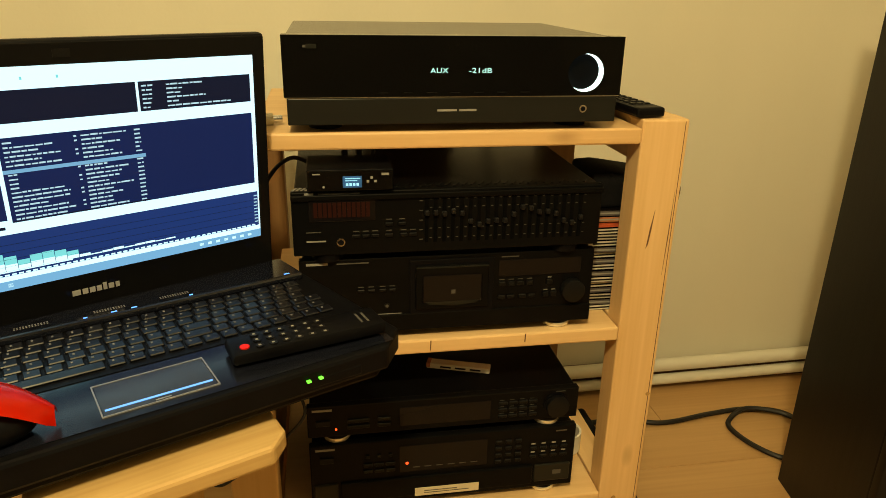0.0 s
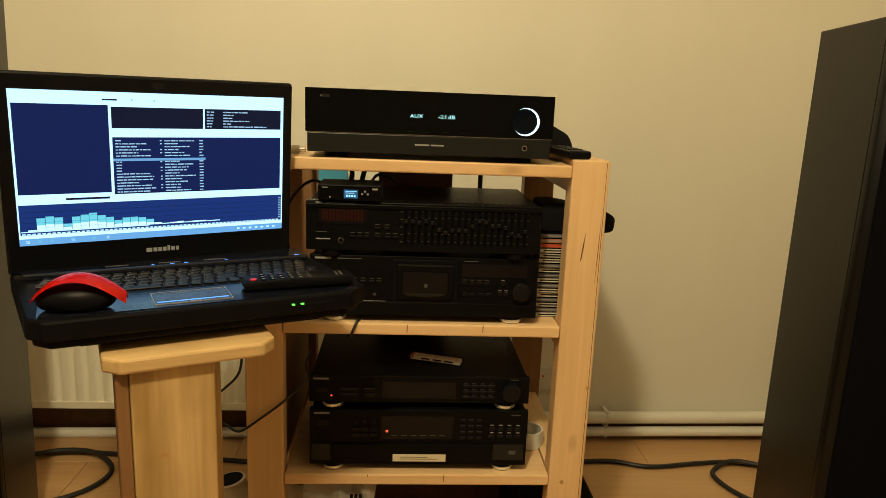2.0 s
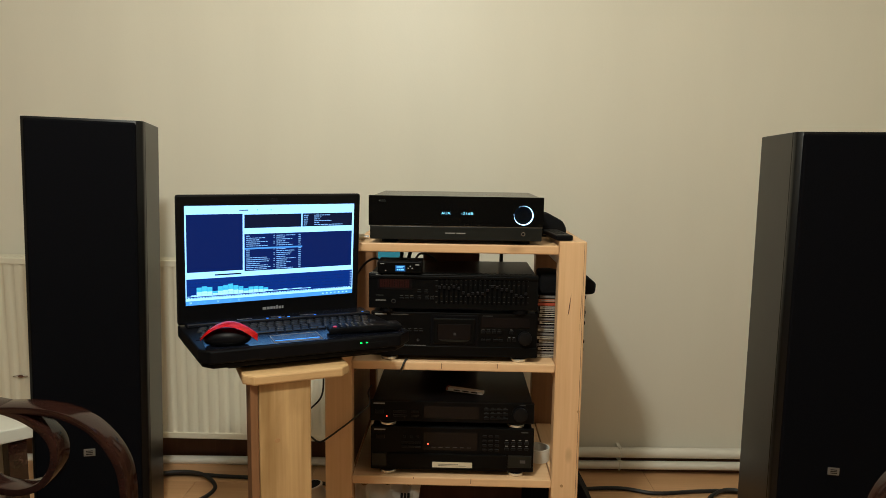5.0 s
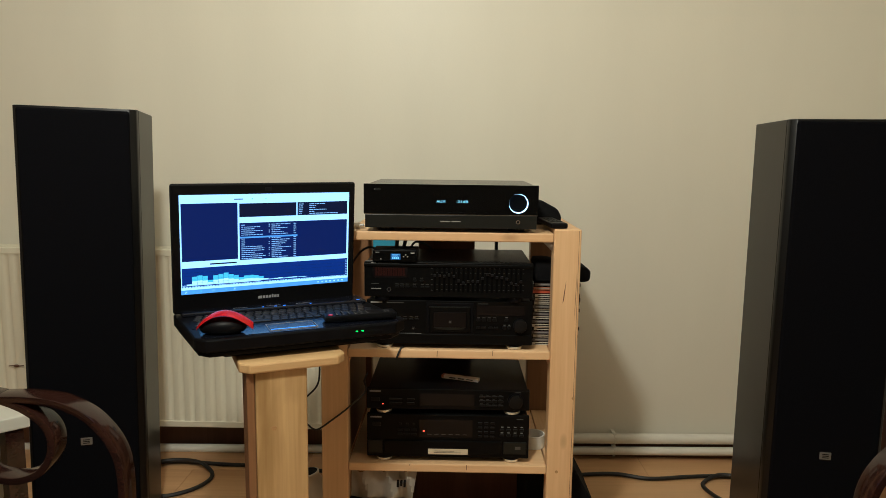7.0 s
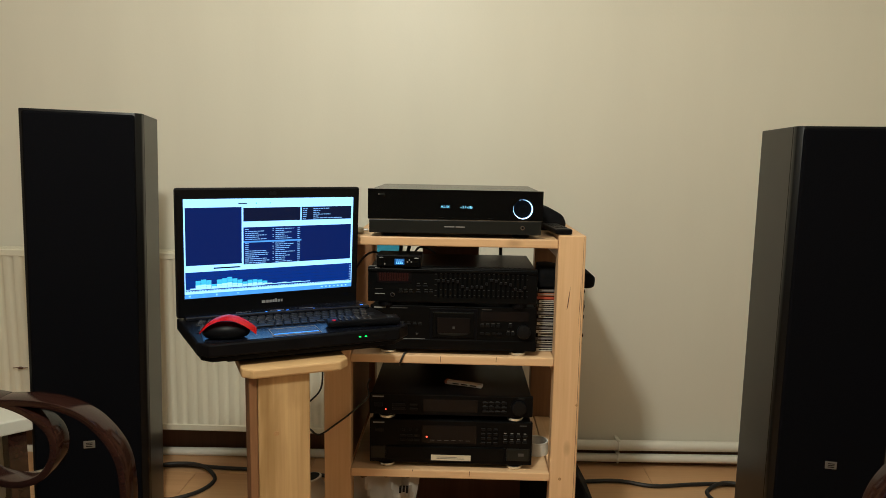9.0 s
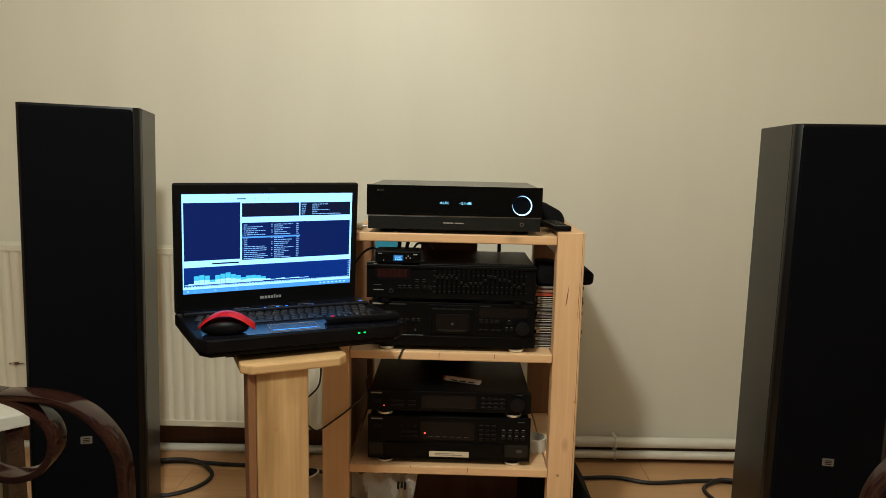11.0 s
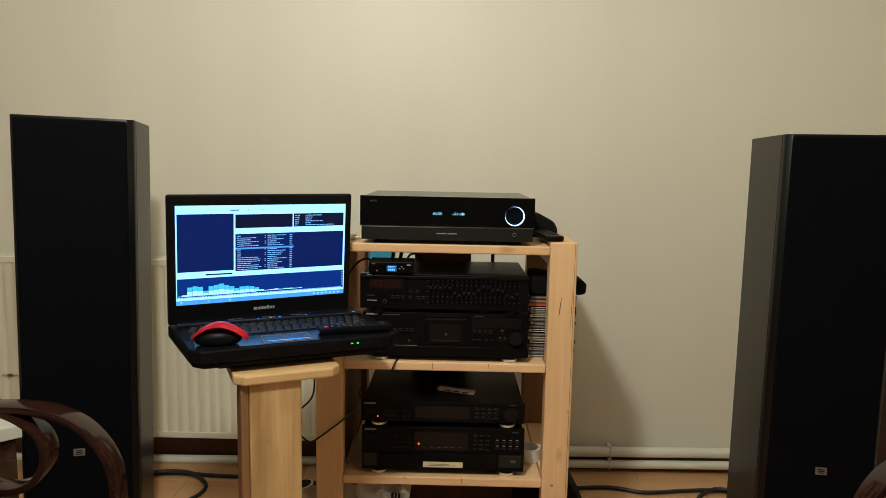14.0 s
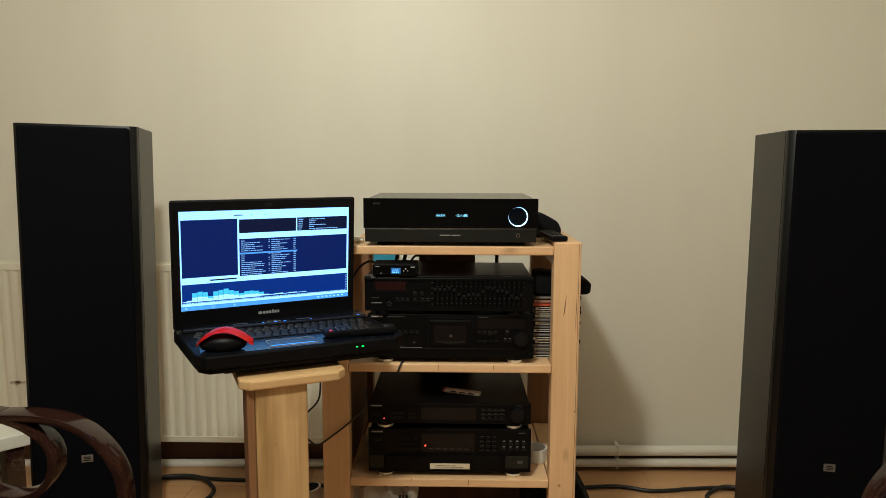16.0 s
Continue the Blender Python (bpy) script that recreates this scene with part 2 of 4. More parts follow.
def tube(bm, pts, r, seg=8, closed=False):
    """A round cable or rod along points."""
    pts = [Vector(p) for p in pts]
    rings = []
    up = Vector((0.13, 0.21, 0.97)).normalized()
    for i, p in enumerate(pts):
        a, b = pts[max(i - 1, 0)], pts[min(i + 1, len(pts) - 1)]
        d = (b - a).normalized()
        u = d.cross(up)
        u = u.normalized() if u.length > 1e-4 else Vector((1, 0, 0))
        w = d.cross(u)
        rings.append([bm.verts.new(p + r * (math.cos(k * math.tau / seg) * u + math.sin(k * math.tau / seg) * w)) for k in range(seg)])
    for A, B in zip(rings, rings[1:]):
        for k in range(seg):
            bm.faces.new((A[k], A[(k + 1) % seg], B[(k + 1) % seg], B[k]))
    bm.faces.new(rings[0][::-1])
    bm.faces.new(rings[-1])
    return bm


def curve_pts(ctrl, n=10):
    """Catmull-Rom points through the given ones."""
    c = [Vector(p) for p in ctrl]
    c = [2 * c[0] - c[1]] + c + [2 * c[-1] - c[-2]]
    out = []
    for i in range(1, len(c) - 2):
        for k in range(n):
            t = k / n
            p0, p1, p2, p3 = c[i - 1:i + 3]
            out.append(0.5 * (2 * p1 + (p2 - p0) * t + (2 * p0 - 5 * p1 + 4 * p2 - p3) * t * t + (3 * p1 - p0 - 3 * p2 + p3) * t ** 3))
    out.append(c[-2])
    return out


def part(name, bm, material, parent=None, label="", smooth=False):
    me = bpy.data.meshes.new(name)
    bmesh.ops.recalc_face_normals(bm, faces=bm.faces[:])
    bm.to_mesh(me)
    bm.free()
    me.materials.append(material)
    if smooth:
        me.polygons.foreach_set("use_smooth", [True] * len(me.polygons))
        me.set_sharp_from_angle(angle=radians(40))
    ob = new(name, me)
    if parent is not None:
        ob.parent = parent
    if label:
        tagged(ob, label)
    return ob


def pbox(name, parent, material, *a, bevel=0.0, label="", seg=2):
    return part(name, box(bmesh.new(), *a, bevel=bevel, seg=seg), material, parent, label)


def thing(name, label, category, m=None, group="", kind=""):
    e = new(name)
    e.empty_display_size = 0.05
    if m is not None:
        e.matrix_world = m
    return tagged(e, label, category, group, kind)


def front_cyl(r, d, x, z, y=0.0, seg=24, bevel=0.0):
    """A round piece on a front panel at y, standing d proud towards the viewer."""
    return cyl(bmesh.new(), r, d, pose(x, y - d / 2, z, 90), seg=seg, bevel=bevel)


def text(name, body, size, parent, material, x, y, z, label="", stretch=1.0):
    cu = bpy.data.curves.new(name, "FONT")
    cu.body, cu.size, cu.extrude, cu.align_x = body, size, 0.0002, "LEFT"
    cu.resolution_u = 2
    tmp = bpy.data.objects.new(name, cu)
    scene.collection.objects.link(tmp)
    me = bpy.data.meshes.new_from_object(tmp.evaluated_get(bpy.context.evaluated_depsgraph_get()))
    bpy.data.objects.remove(tmp)
    me.materials.clear()
    me.materials.append(material)
    ob = new(name, me)
    ob.parent = parent
    ob.matrix_local = pose(x, y, z, 90) @ Matrix.Diagonal((stretch, 1, 1, 1))
    if label:
        tagged(ob, label)
    return ob


# ---- room ----
# Room extent is out of view, picked for the bounced and mirrored light.
X0, X1, Y0 = -2.8, 2.15, -4.2


def structure(name, material, *a, label=""):
    ob = part(name, box(bmesh.new(), *a), material)
    return tagged(ob, label, kind="structure")


structure("wall_north", M_wall, X0 - 0.12, X1 + 0.12, WALL, WALL + 0.15, FLOOR - 0.1, CEIL + 0.1, label="cream painted wall with a soft sheen")
# Walls out of view: south and west darkened to cut bounce, east kept pale.
structure("wall_south", M_room, X0 - 0.12, X1 + 0.12, Y0 - 0.15, Y0, FLOOR - 0.1, CEIL + 0.1, label="plain wall out of view, toned for bounced light")
structure("wall_west", M_room, X0 - 0.12, X0, Y0, WALL, FLOOR - 0.1, CEIL + 0.1, label="plain wall out of view, toned for bounced light")
structure("wall_east", M_wall, X1, X1 + 0.12, Y0, WALL, FLOOR - 0.1, CEIL + 0.1, label="plain wall out of view, toned for bounced light")
structure("ceiling", M_ceil, X0, X1, Y0, WALL, CEIL, CEIL + 0.12, label="white painted ceiling")
floor = structure("floor", M_brown, X0, X1, Y0, WALL, FLOOR - 0.1, FLOOR - 0.008, label="honey-coloured laminate plank floor")

# Dark strip added on the wall in place of the radiator's own shadow.
structure("baseboard", M_brown, X0 + 0.01, 0.075, WALL - 0.014, WALL - 0.001, FLOOR, 0.125, label="dark strip added for the shade under the radiator")

structure("baseboard_low", M_brown, 0.076, X1 - 0.002, WALL - 0.014, WALL - 0.001, FLOOR, 0.052, label="dark stained skirting board behind the heating pipes")

# ---- radiator, pipes, socket on the wall ----
rad = thing("radiator", "long cream enamelled panel radiator under the wall", "radiator", pose(-0.95, 1.70, 0.105))
RW, RH = 2.10, 0.665
bm = bmesh.new()
n_rib = 54
pts = []
step = RW / n_rib
for i in range(n_rib):
    a = -RW / 2 + i * step
    for f, d in ((0.0, 0.0), (0.36, 0.0), (0.44, 0.0012), (0.54, 0.0048), (0.62, 0.006), (0.76, 0.006), (0.86, 0.0048), (0.94, 0.0012)):
        pts.append((a + f * step, d))
pts.append((RW / 2, 0.0))
lo = [bm.verts.new((x, y, 0.035)) for x, y in pts]
hi = [bm.verts.new((x, y, RH - 0.035)) for x, y in pts]
lo0 = [bm.verts.new((x, -0.001, 0.022)) for x, y in pts]
hi0 = [bm.verts.new((x, -0.001, RH - 0.022)) for x, y in pts]
for A, B in ((lo0, lo), (lo, hi), (hi, hi0)):
    for i in range(len(pts) - 1):
        bm.faces.new((A[i], A[i + 1], B[i + 1], B[i]))
part("ribbed_panel", bm, M_radw, rad, smooth=True)
pbox("top_rail", rad, M_radw, -RW / 2, RW / 2, -0.003, 0.012, RH - 0.024, RH, bevel=0.003)
pbox("bottom_rail", rad, M_radw, -RW / 2, RW / 2, -0.003, 0.012, 0.0, 0.024, bevel=0.003)
pbox("rear_panel", rad, M_radw, -RW / 2, RW / 2, 0.06, 0.075, 0.0, RH, bevel=0.003)
for sx in (-RW / 2, RW / 2 - 0.012):
    pbox("side_cover", rad, M_radw, sx, sx + 0.012, 0.0, 0.075, 0.01, RH - 0.005, bevel=0.003)
bm = bmesh.new()
for i in range(70):
    x = -RW / 2 + 0.02 + i * (RW - 0.04) / 69
    box(bm, x - 0.004, x + 0.004, 0.008, 0.066, RH - 0.006, RH + 0.001)
for y in (0.010, 0.036, 0.064):
    box(bm, -RW / 2 + 0.01, RW / 2 - 0.01, y - 0.003, y + 0.003, RH - 0.004, RH + 0.003)
part("top_grille", bm, M_radw, rad)

for k, (z, pr) in enumerate(((0.0545, 0.0195), (0.0055, 0.0160))):
    p = thing("heating_pipe", "cream painted heating pipe along the wall base", "pipe", pose(0, 1.790, z - 0.013, 0, -0.74, 0), group="heating pipes")
    x0 = 0.085 if k == 0 else -1.9
    part("pipe_run", cyl(bmesh.new(), pr, 2.1 - x0, pose((2.1 + x0) / 2, 0, 0, 0, 90, 0), seg=20), M_pipe, p, smooth=True)
    for cx in (0.853, 1.85) if k == 0 else (-1.3, 0.853, 1.85):
        bm = bmesh.new()
        tube(bm, [(cx, (pr + 0.003) * math.sin(a), (pr + 0.003) * math.cos(a)) for a in np.linspace(-0.2, 3.3, 10) - math.pi / 1.0], 0.003, 6)
        box(bm, cx - 0.006, cx + 0.006, 0.0, 0.04, 0.016, 0.022)
        box(bm, cx - 0.006, cx + 0.006, -0.012, 0.0, 0.018, 0.023)
        part("pipe_clip", bm, M_pipe, p, "white pipe clip")

sock = thing("wall_socket", "cream plastic wall socket near the floor", "socket", pose(0.665, WALL, 0.17))
pbox("plate", sock, M_white, -0.04, 0.04, -0.012, 0, -0.04, 0.04, bevel=0.004)
part("socket_well", front_cyl(0.02, 0.002, 0, 0, -0.012), M_white, sock)
part("switch_mark", front_cyl(0.003, 0.002, -0.022, 0.01, -0.012, 10), M_red, sock)


# ---- rack ----
PX0, PX1, PXL0, PXL1 = 0.486, 0.556, -0.116, -0.045
FY = 1.008
RACK_TOP = 0.937
rack = thing("hifi_rack", "home-made pine rack with three shelves full of hi-fi", "rack", pose(0, 0, FLOOR))


def rbox(name, material, x0, x1, y0, y1, z0, z1, bevel=0.002, label=""):
    return pbox(name, rack, material, x0, x1, y0, y1, z0 - FLOOR, z1 - FLOOR, bevel=bevel, label=label)


rbox("post", M_pine_z, PX0, PX1, FY, FY + 0.045, FLOOR, RACK_TOP, 0.003)
rbox("post", M_pine_z, PXL0, PXL1, FY, FY + 0.045, FLOOR, RACK_TOP, 0.003)
# Rear posts browner than the front pair: the shelf's shade is coloured in.
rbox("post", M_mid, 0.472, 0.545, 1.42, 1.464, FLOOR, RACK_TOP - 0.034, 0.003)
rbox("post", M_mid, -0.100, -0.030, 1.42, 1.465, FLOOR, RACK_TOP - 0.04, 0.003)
SHELF = ((0.903, 0.926), (0.593, 0.616), (0.278, 0.301))
for z0, z1 in SHELF:
    rbox("shelf", M_pine_x, PXL1 + 0.001, PX0 - 0.001, FY - 0.002, 1.418, z0, z1, 0.003)
    for x0, x1 in ((PXL0 + 0.01, PXL1 - 0.02), (PX0 + 0.002, PX0 + 0.05)):
        rbox("side_rail", M_pine_y, x0, x1, FY + 0.046, 1.419, z0 - 0.03, z1 if z0 < 0.9 else z0 - 0.001, 0.002)
rbox("top_rail", M_pine_y, PX0 + 0.001, PX1 - 0.001, FY + 0.046, 1.465, 0.904, RACK_TOP - 0.001, 0.002)
rbox("front_rail", M_pine_x, PXL1 + 0.001, PX0 - 0.001, FY + 0.012, FY + 0.035, 0.077, 0.180, 0.003)
# Side panel likewise carries its shade as a brown tone.
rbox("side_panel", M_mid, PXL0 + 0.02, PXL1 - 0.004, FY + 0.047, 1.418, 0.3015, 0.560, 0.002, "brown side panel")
# Back board is pine in shadow, the dark put into its colour.
rbox("back_board", M_brown, 0.118, 0.296, 1.425, 1.443, FLOOR + 0.02, 0.925, 0.002, "upright board with shade put into its dark brown")
rbox("back_rail", M_brown, -0.03, 0.47, 1.43, 1.45, FLOOR, 0.285, 0.002, "dark brown rail")

# joint between the two boards of the right post, and cracks in it
part("split", prism(bmesh.new(), [(0.5488, 0.02), (0.5496, 0.02), (0.5510, 0.50), (0.5502, 0.934), (0.5494, 0.934), (0.5500, 0.50)], FY - 0.0005, FY + 0.002, "y"), M_brown, rack).location = (0, 0, -FLOOR)
part("split", prism(bmesh.new(), [(0.513, 0.745), (0.516, 0.775), (0.5205, 0.805), (0.5185, 0.775), (0.516, 0.752)], FY - 0.0006, FY + 0.002, "y"), M_brown, rack, "dark drying crack in the pine").location = (0, 0, -FLOOR)
part("split", prism(bmesh.new(), [(0.5445, 0.70), (0.5455, 0.76), (0.5475, 0.835), (0.5468, 0.76)], FY - 0.0006, FY + 0.002, "y"), M_brown, rack).location = (0, 0, -FLOOR)


for x, z, r_ in ((0.513, 0.285, 0.0042), (0.5495, 0.490, 0.0036), (0.528, 0.150, 0.0050)):
    part("knot", cyl(bmesh.new(), r_, 0.002, pose(x, FY + 0.0005, z - FLOOR, 90), seg=16), M_knot, rack)


for x, z0, z1 in ((0.19, 0.598, 0.614), (0.335, 0.602, 0.615), (0.272, 0.286, 0.300), (0.12, 0.296, 0.3005)):
    part("split", prism(bmesh.new(), [(x - 0.0006, z0), (x + 0.0008, z0), (x + 0.0014, z1), (x - 0.0002, z1)], FY - 0.0026, FY, "y"), M_brown, rack).location = (0, 0, -FLOOR)
for x, z in ((0.40, 0.158), (0.43, 0.150)):
    part("split", prism(bmesh.new(), [(x - 0.02, z), (x, z + 0.001), (x + 0.02, z + 0.004), (x, z + 0.0028)], FY + 0.0114, FY + 0.014, "y"), M_brown, rack).location = (0, 0, -FLOOR)

# ---- hi-fi units ----
def feet(u, w, d, h, mat_ring=None):
    for x in (0.045, w - 0.045):
        for y in (0.024, d - 0.05):
            f = part("foot", cyl(bmesh.new(), 0.0215, h, pose(x, y, -h / 2), seg=28, bevel=0.0015), M_black, u, smooth=True)
            if mat_ring:
                part("foot_ring", cyl(bmesh.new(), 0.0224, h * 0.48, pose(x, y, -h * 0.68), seg=28, bevel=0.001), mat_ring, f, "pale metallic foot ring", smooth=True)


def shell(u, w, h, d, face=M_face, bevel=0.002, lid=M_blackm):
    pbox("casing", u, lid, 0.004, w - 0.004, 0.012, d, 0.002, h - 0.001, bevel=0.002)
    return pbox("front_panel", u, face, 0, w, 0, 0.013, 0, h, bevel=bevel)


def btn(u, x, z, w, h, y=0.0, material=None, d=0.003, name="button"):
    return pbox(name, u, material or M_btn, x - w / 2, x + w / 2, y - d, y + 0.001, z - h / 2, z + h / 2, bevel=min(w, h, d) * 0.25, seg=1)


def dash(u, x, z, w, h=0.0016, material=None, y=0.0, name="print_bar"):
    return pbox(name, u, material or M_printd, x, x + w, y - 0.0005, y + 0.0005, z, z + h)


# amplifier
AW, AH, AD = 0.442, 0.112, 0.36
amp = thing("amplifier", "black stereo amplifier with glossy display and white volume ring", "amplifier", pose(0.0, 1.0, 0.936))
pbox("casing", amp, M_amptop, 0.003, AW - 0.003, 0.0202, AD, 0.003, AH - 0.002, bevel=0.003)
kx, kz, KR = 0.392, 0.066, 0.0246
KA, KB = kx - 0.030, kx + 0.030
bm = bmesh.new()
box(bm, 0, KA, -0.002, 0.02, 0.0365, AH)
box(bm, KB, AW, -0.002, 0.02, 0.0365, AH)
edge, rim, deep = [], [], []
for a in np.linspace(0, math.tau, 97)[:-1]:
    ca, sa = math.cos(a), math.sin(a)
    reach = min((KB - kx) / max(abs(ca), 1e-6), ((AH - kz) if sa > 0 else (kz - 0.0365)) / max(abs(sa), 1e-6))
    edge.append(bm.verts.new((kx + reach * ca, -0.002, kz + reach * sa)))
    rim.append(bm.verts.new((kx + KR * ca, -0.002, kz + KR * sa)))
    deep.append(bm.verts.new((kx + KR * ca, -0.0012, kz + KR * sa)))
for A, B in ((edge, rim), (rim, deep)):
    for k in range(96):
        bm.faces.new((A[k], A[(k + 1) % 96], B[(k + 1) % 96], B[k]))
box(bm, KA, KB, 0.0, 0.0195, AH - 0.0015, AH - 0.0002)
part("upper_panel", bm, M_gloss, amp)
pbox("lower_panel", amp, M_face2, 0.003, AW - 0.003, 0.0, 0.02, 0.001, 0.035, bevel=0.0015)
pbox("trim_line", amp, M_chrome, 0.001, AW - 0.001, -0.0008, 0.01, 0.0352, 0.0363)
for x in (0.05, AW - 0.05):
    for y in (0.05, AD - 0.05):
        part("foot", cyl(bmesh.new(), 0.022, 0.010, pose(x, y, -0.0045), seg=24), M_black, amp)
text("display_text", "AUX", 0.0092, amp, M_vfd, 0.1840, -0.0026, 0.0662, "cyan dot-matrix display reading AUX", 1.22)
text("display_text", "-21dB", 0.0092, amp, M_vfd, 0.2335, -0.0026, 0.0662, "cyan dot-matrix display reading -21dB", 1.42)
part("volume_knob", front_cyl(0.0231, 0.002, kx, kz, 0.0135, 48, 0.0004), M_void, amp, smooth=True)
bm = bmesh.new()
loops = [[bm.verts.new((kx + r_ * math.cos(a), y_, kz + r_ * math.sin(a))) for a in np.linspace(0, math.tau, 97)[:-1]] for r_, y_ in ((KR, -0.0012), (KR, 0.0135))]
for A, B in zip(loops, loops[1:]):
    for k in range(96):
        bm.faces.new((A[k], A[(k + 1) % 96], B[(k + 1) % 96], B[k]))
bm.faces.new(loops[1])
part("volume_ring", bm, M_ring, amp, "glowing white recess round the volume dial")
jack = part("headphone_jack", front_cyl(0.0052, 0.002, kx, 0.019, 0.0, 20), M_chrome, amp, smooth=True)
part("jack_hole", front_cyl(0.0032, 0.0006, kx, 0.019, -0.002, 16), M_black, jack)
dash(amp, 0.194, 0.0172, 0.026, 0.0026, M_print, name="maker_mark"), dash(amp, 0.223, 0.0172, 0.023, 0.0026, M_print, name="maker_mark")
btn(amp, 0.036, 0.0985, 0.013, 0.0055, -0.002, M_face2, 0.0012, "power_button")
dash(amp, 0.026, 0.097, 0.005, 0.003, M_printd, -0.0022)
for i in range(7):
    dash(amp, 0.118 + i * 0.031, 0.041, 0.012, 0.0012, M_btn, -0.0022)

# graphic equalizer
EW, EH, ED = 0.435, 0.091, 0.265
eq = thing("equalizer", "black graphic equalizer with rows of sliders and red display", "equalizer", pose(0.0, 1.004, 0.757))
shell(eq, EW, EH, ED)
feet(eq, EW, ED, 0.012)
pbox("lip", eq, M_face, 0.0, EW, -0.004, 0.0, EH - 0.012, EH - 0.004, bevel=0.0015)
win = pbox("display_window", eq, M_glass, 0.022, 0.112, -0.0015, 0.002, 0.049, 0.083, bevel=0.001)
M_amber = mat("display_amber_dim", (0.010, 0.0035, 0.003), 0.4, spec=0.1, emit=(0.55, 0.07, 0.03), power=0.02)
for i in range(12):
    pbox("display_bar", win, M_amber, 0.029 + i * 0.0064, 0.0338 + i * 0.0064, -0.0018, -0.0014, 0.055, 0.076)
for i in range(19):
    x = 0.182 + i * 0.0123
    sl = pbox("slider_slot", eq, M_void, x - 0.0026, x + 0.0026, -0.0008, 0.002, 0.014, 0.079)
    z = 0.050 + 0.010 * math.sin(i * 0.62 + 0.4) + 0.004 * math.cos(i * 1.7)
    pbox("slider_cap", sl, M_cap, x - 0.0030, x + 0.0030, -0.007, -0.001, z - 0.0034, z + 0.0034, bevel=0.0008, seg=1)
    for zz in (0.020, 0.034, 0.064, 0.076):
        dash(eq, x + 0.0045, zz, 0.0032, 0.0009, M_printd)
for zz in (0.018, 0.032, 0.046, 0.060, 0.074):
    dash(eq, 0.172, zz, 0.005, 0.0012, M_printd)
dash(eq, 0.172, 0.0812, 0.03, 0.0018), dash(eq, 0.262, 0.0812, 0.034, 0.0018), dash(eq, 0.38, 0.0812, 0.02, 0.0018)
dash(eq, 0.018, 0.0865, 0.012, 0.0028, M_print), dash(eq, 0.036, 0.0868, 0.055, 0.0018), dash(eq, 0.124, 0.084, 0.026, 0.002)
dash(eq, 0.018, 0.0335, 0.02, 0.0012)
dash(eq, 0.018, 0.020, 0.026, 0.002, M_print)
for x, z in ((0.085, 0.027), (0.098, 0.027), (0.111, 0.027), (0.130, 0.027), (0.150, 0.027), (0.163, 0.027), (0.130, 0.043), (0.148, 0.043)):
    btn(eq, x, z, 0.010, 0.0045)
    dash(eq, x - 0.004, z + 0.006, 0.008, 0.0012)
part("jack_ring", front_cyl(0.006, 0.002, 0.064, 0.019, 0, 20), M_chrome, eq, smooth=True)
part("jack_hole", front_cyl(0.0038, 0.0005, 0.064, 0.019, -0.002, 16), M_black, eq)
bm = bmesh.new()
for i in range(34):
    x = 0.02 + i * 0.0118
    prism(bm, [(x, 0.016), (x + 0.004, 0.016), (x + 0.012, 0.030), (x + 0.008, 0.030)], EH - 0.0012, EH + 0.0004)
part("top_vent", bm, M_btn, eq, "row of slanted vents")
bm = bmesh.new()
for i in range(4):
    x = 0.001 + i * 0.0058
    prism(bm, [(x, 0.006), (x + 0.003, 0.006), (x + 0.008, 0.020), (x + 0.005, 0.020)], EH - 0.0012, EH + 0.0006)
part("vent_edge", bm, M_print, eq, "pale slanted vent edges")

# cassette deck
DW, DH, DD = 0.432, 0.116, 0.29
deck = thing("cassette_deck", "black cassette deck with central tape door", "cassette deck", pose(0.005, 1.016, 0.630))
shell(deck, DW, DH, DD)
feet(deck, DW, DD, 0.014, M_foot)
pbox("lower_step", deck, M_face, 0, DW, -0.003, 0.0, 0.0, 0.027, bevel=0.0015)
frame_d = pbox("tape_bay", deck, M_black, 0.148, 0.272, -0.0025, 0.0, 0.024, 0.110, bevel=0.001)
pbox("tape_door", frame_d, M_face, 0.156, 0.264, -0.007, -0.001, 0.034, 0.102, bevel=0.002)
pbox("tape_window", frame_d, M_glass, 0.166, 0.254, -0.0078, -0.006, 0.044, 0.088, bevel=0.002)
bm = prism(bmesh.new(), [(0.170, 0.046), (0.176, 0.042), (0.210, 0.0395), (0.244, 0.042), (0.250, 0.046)], -0.0086, -0.007, "y")
part("door_lip", bm, M_face2, frame_d)
pbox("door_edge", frame_d, M_face2, 0.157, 0.263, -0.0076, -0.0066, 0.0985, 0.1005)
pbox("cassette_hub", frame_d, M_printd, 0.208, 0.214, -0.0082, -0.0078, 0.058, 0.064)
frame_d.location.x = 0.007
pbox("meter_window", deck, M_glass, 0.286, 0.412, -0.0012, 0.001, 0.078, 0.104, bevel=0.0008)
dash(deck, 0.010, 0.1075, 0.030, 0.0036, M_print, name="maker_mark"), dash(deck, 0.052, 0.108, 0.045, 0.0018)
dash(deck, 0.290, 0.108, 0.026, 0.0016)
dash(deck, 0.0, 0.027, 0.143, 0.0010, M_print)
for x in (0.292, 0.306, 0.320, 0.334):
    btn(deck, x, 0.066, 0.010, 0.007)
    dash(deck, x - 0.004, 0.072, 0.008, 0.0011)
for x in (0.292, 0.306, 0.324, 0.338):
    btn(deck, x, 0.045, 0.011, 0.006)
for x, z in ((0.365, 0.066), (0.360, 0.046), (0.372, 0.046)):
    btn(deck, x, z, 0.009, 0.008)
    dash(deck, x - 0.003, z + 0.0065, 0.006, 0.0012, M_print)
part("record_knob", front_cyl(0.0175, 0.014, 0.400, 0.053, 0, 36, 0.001), M_btn, deck, smooth=True)
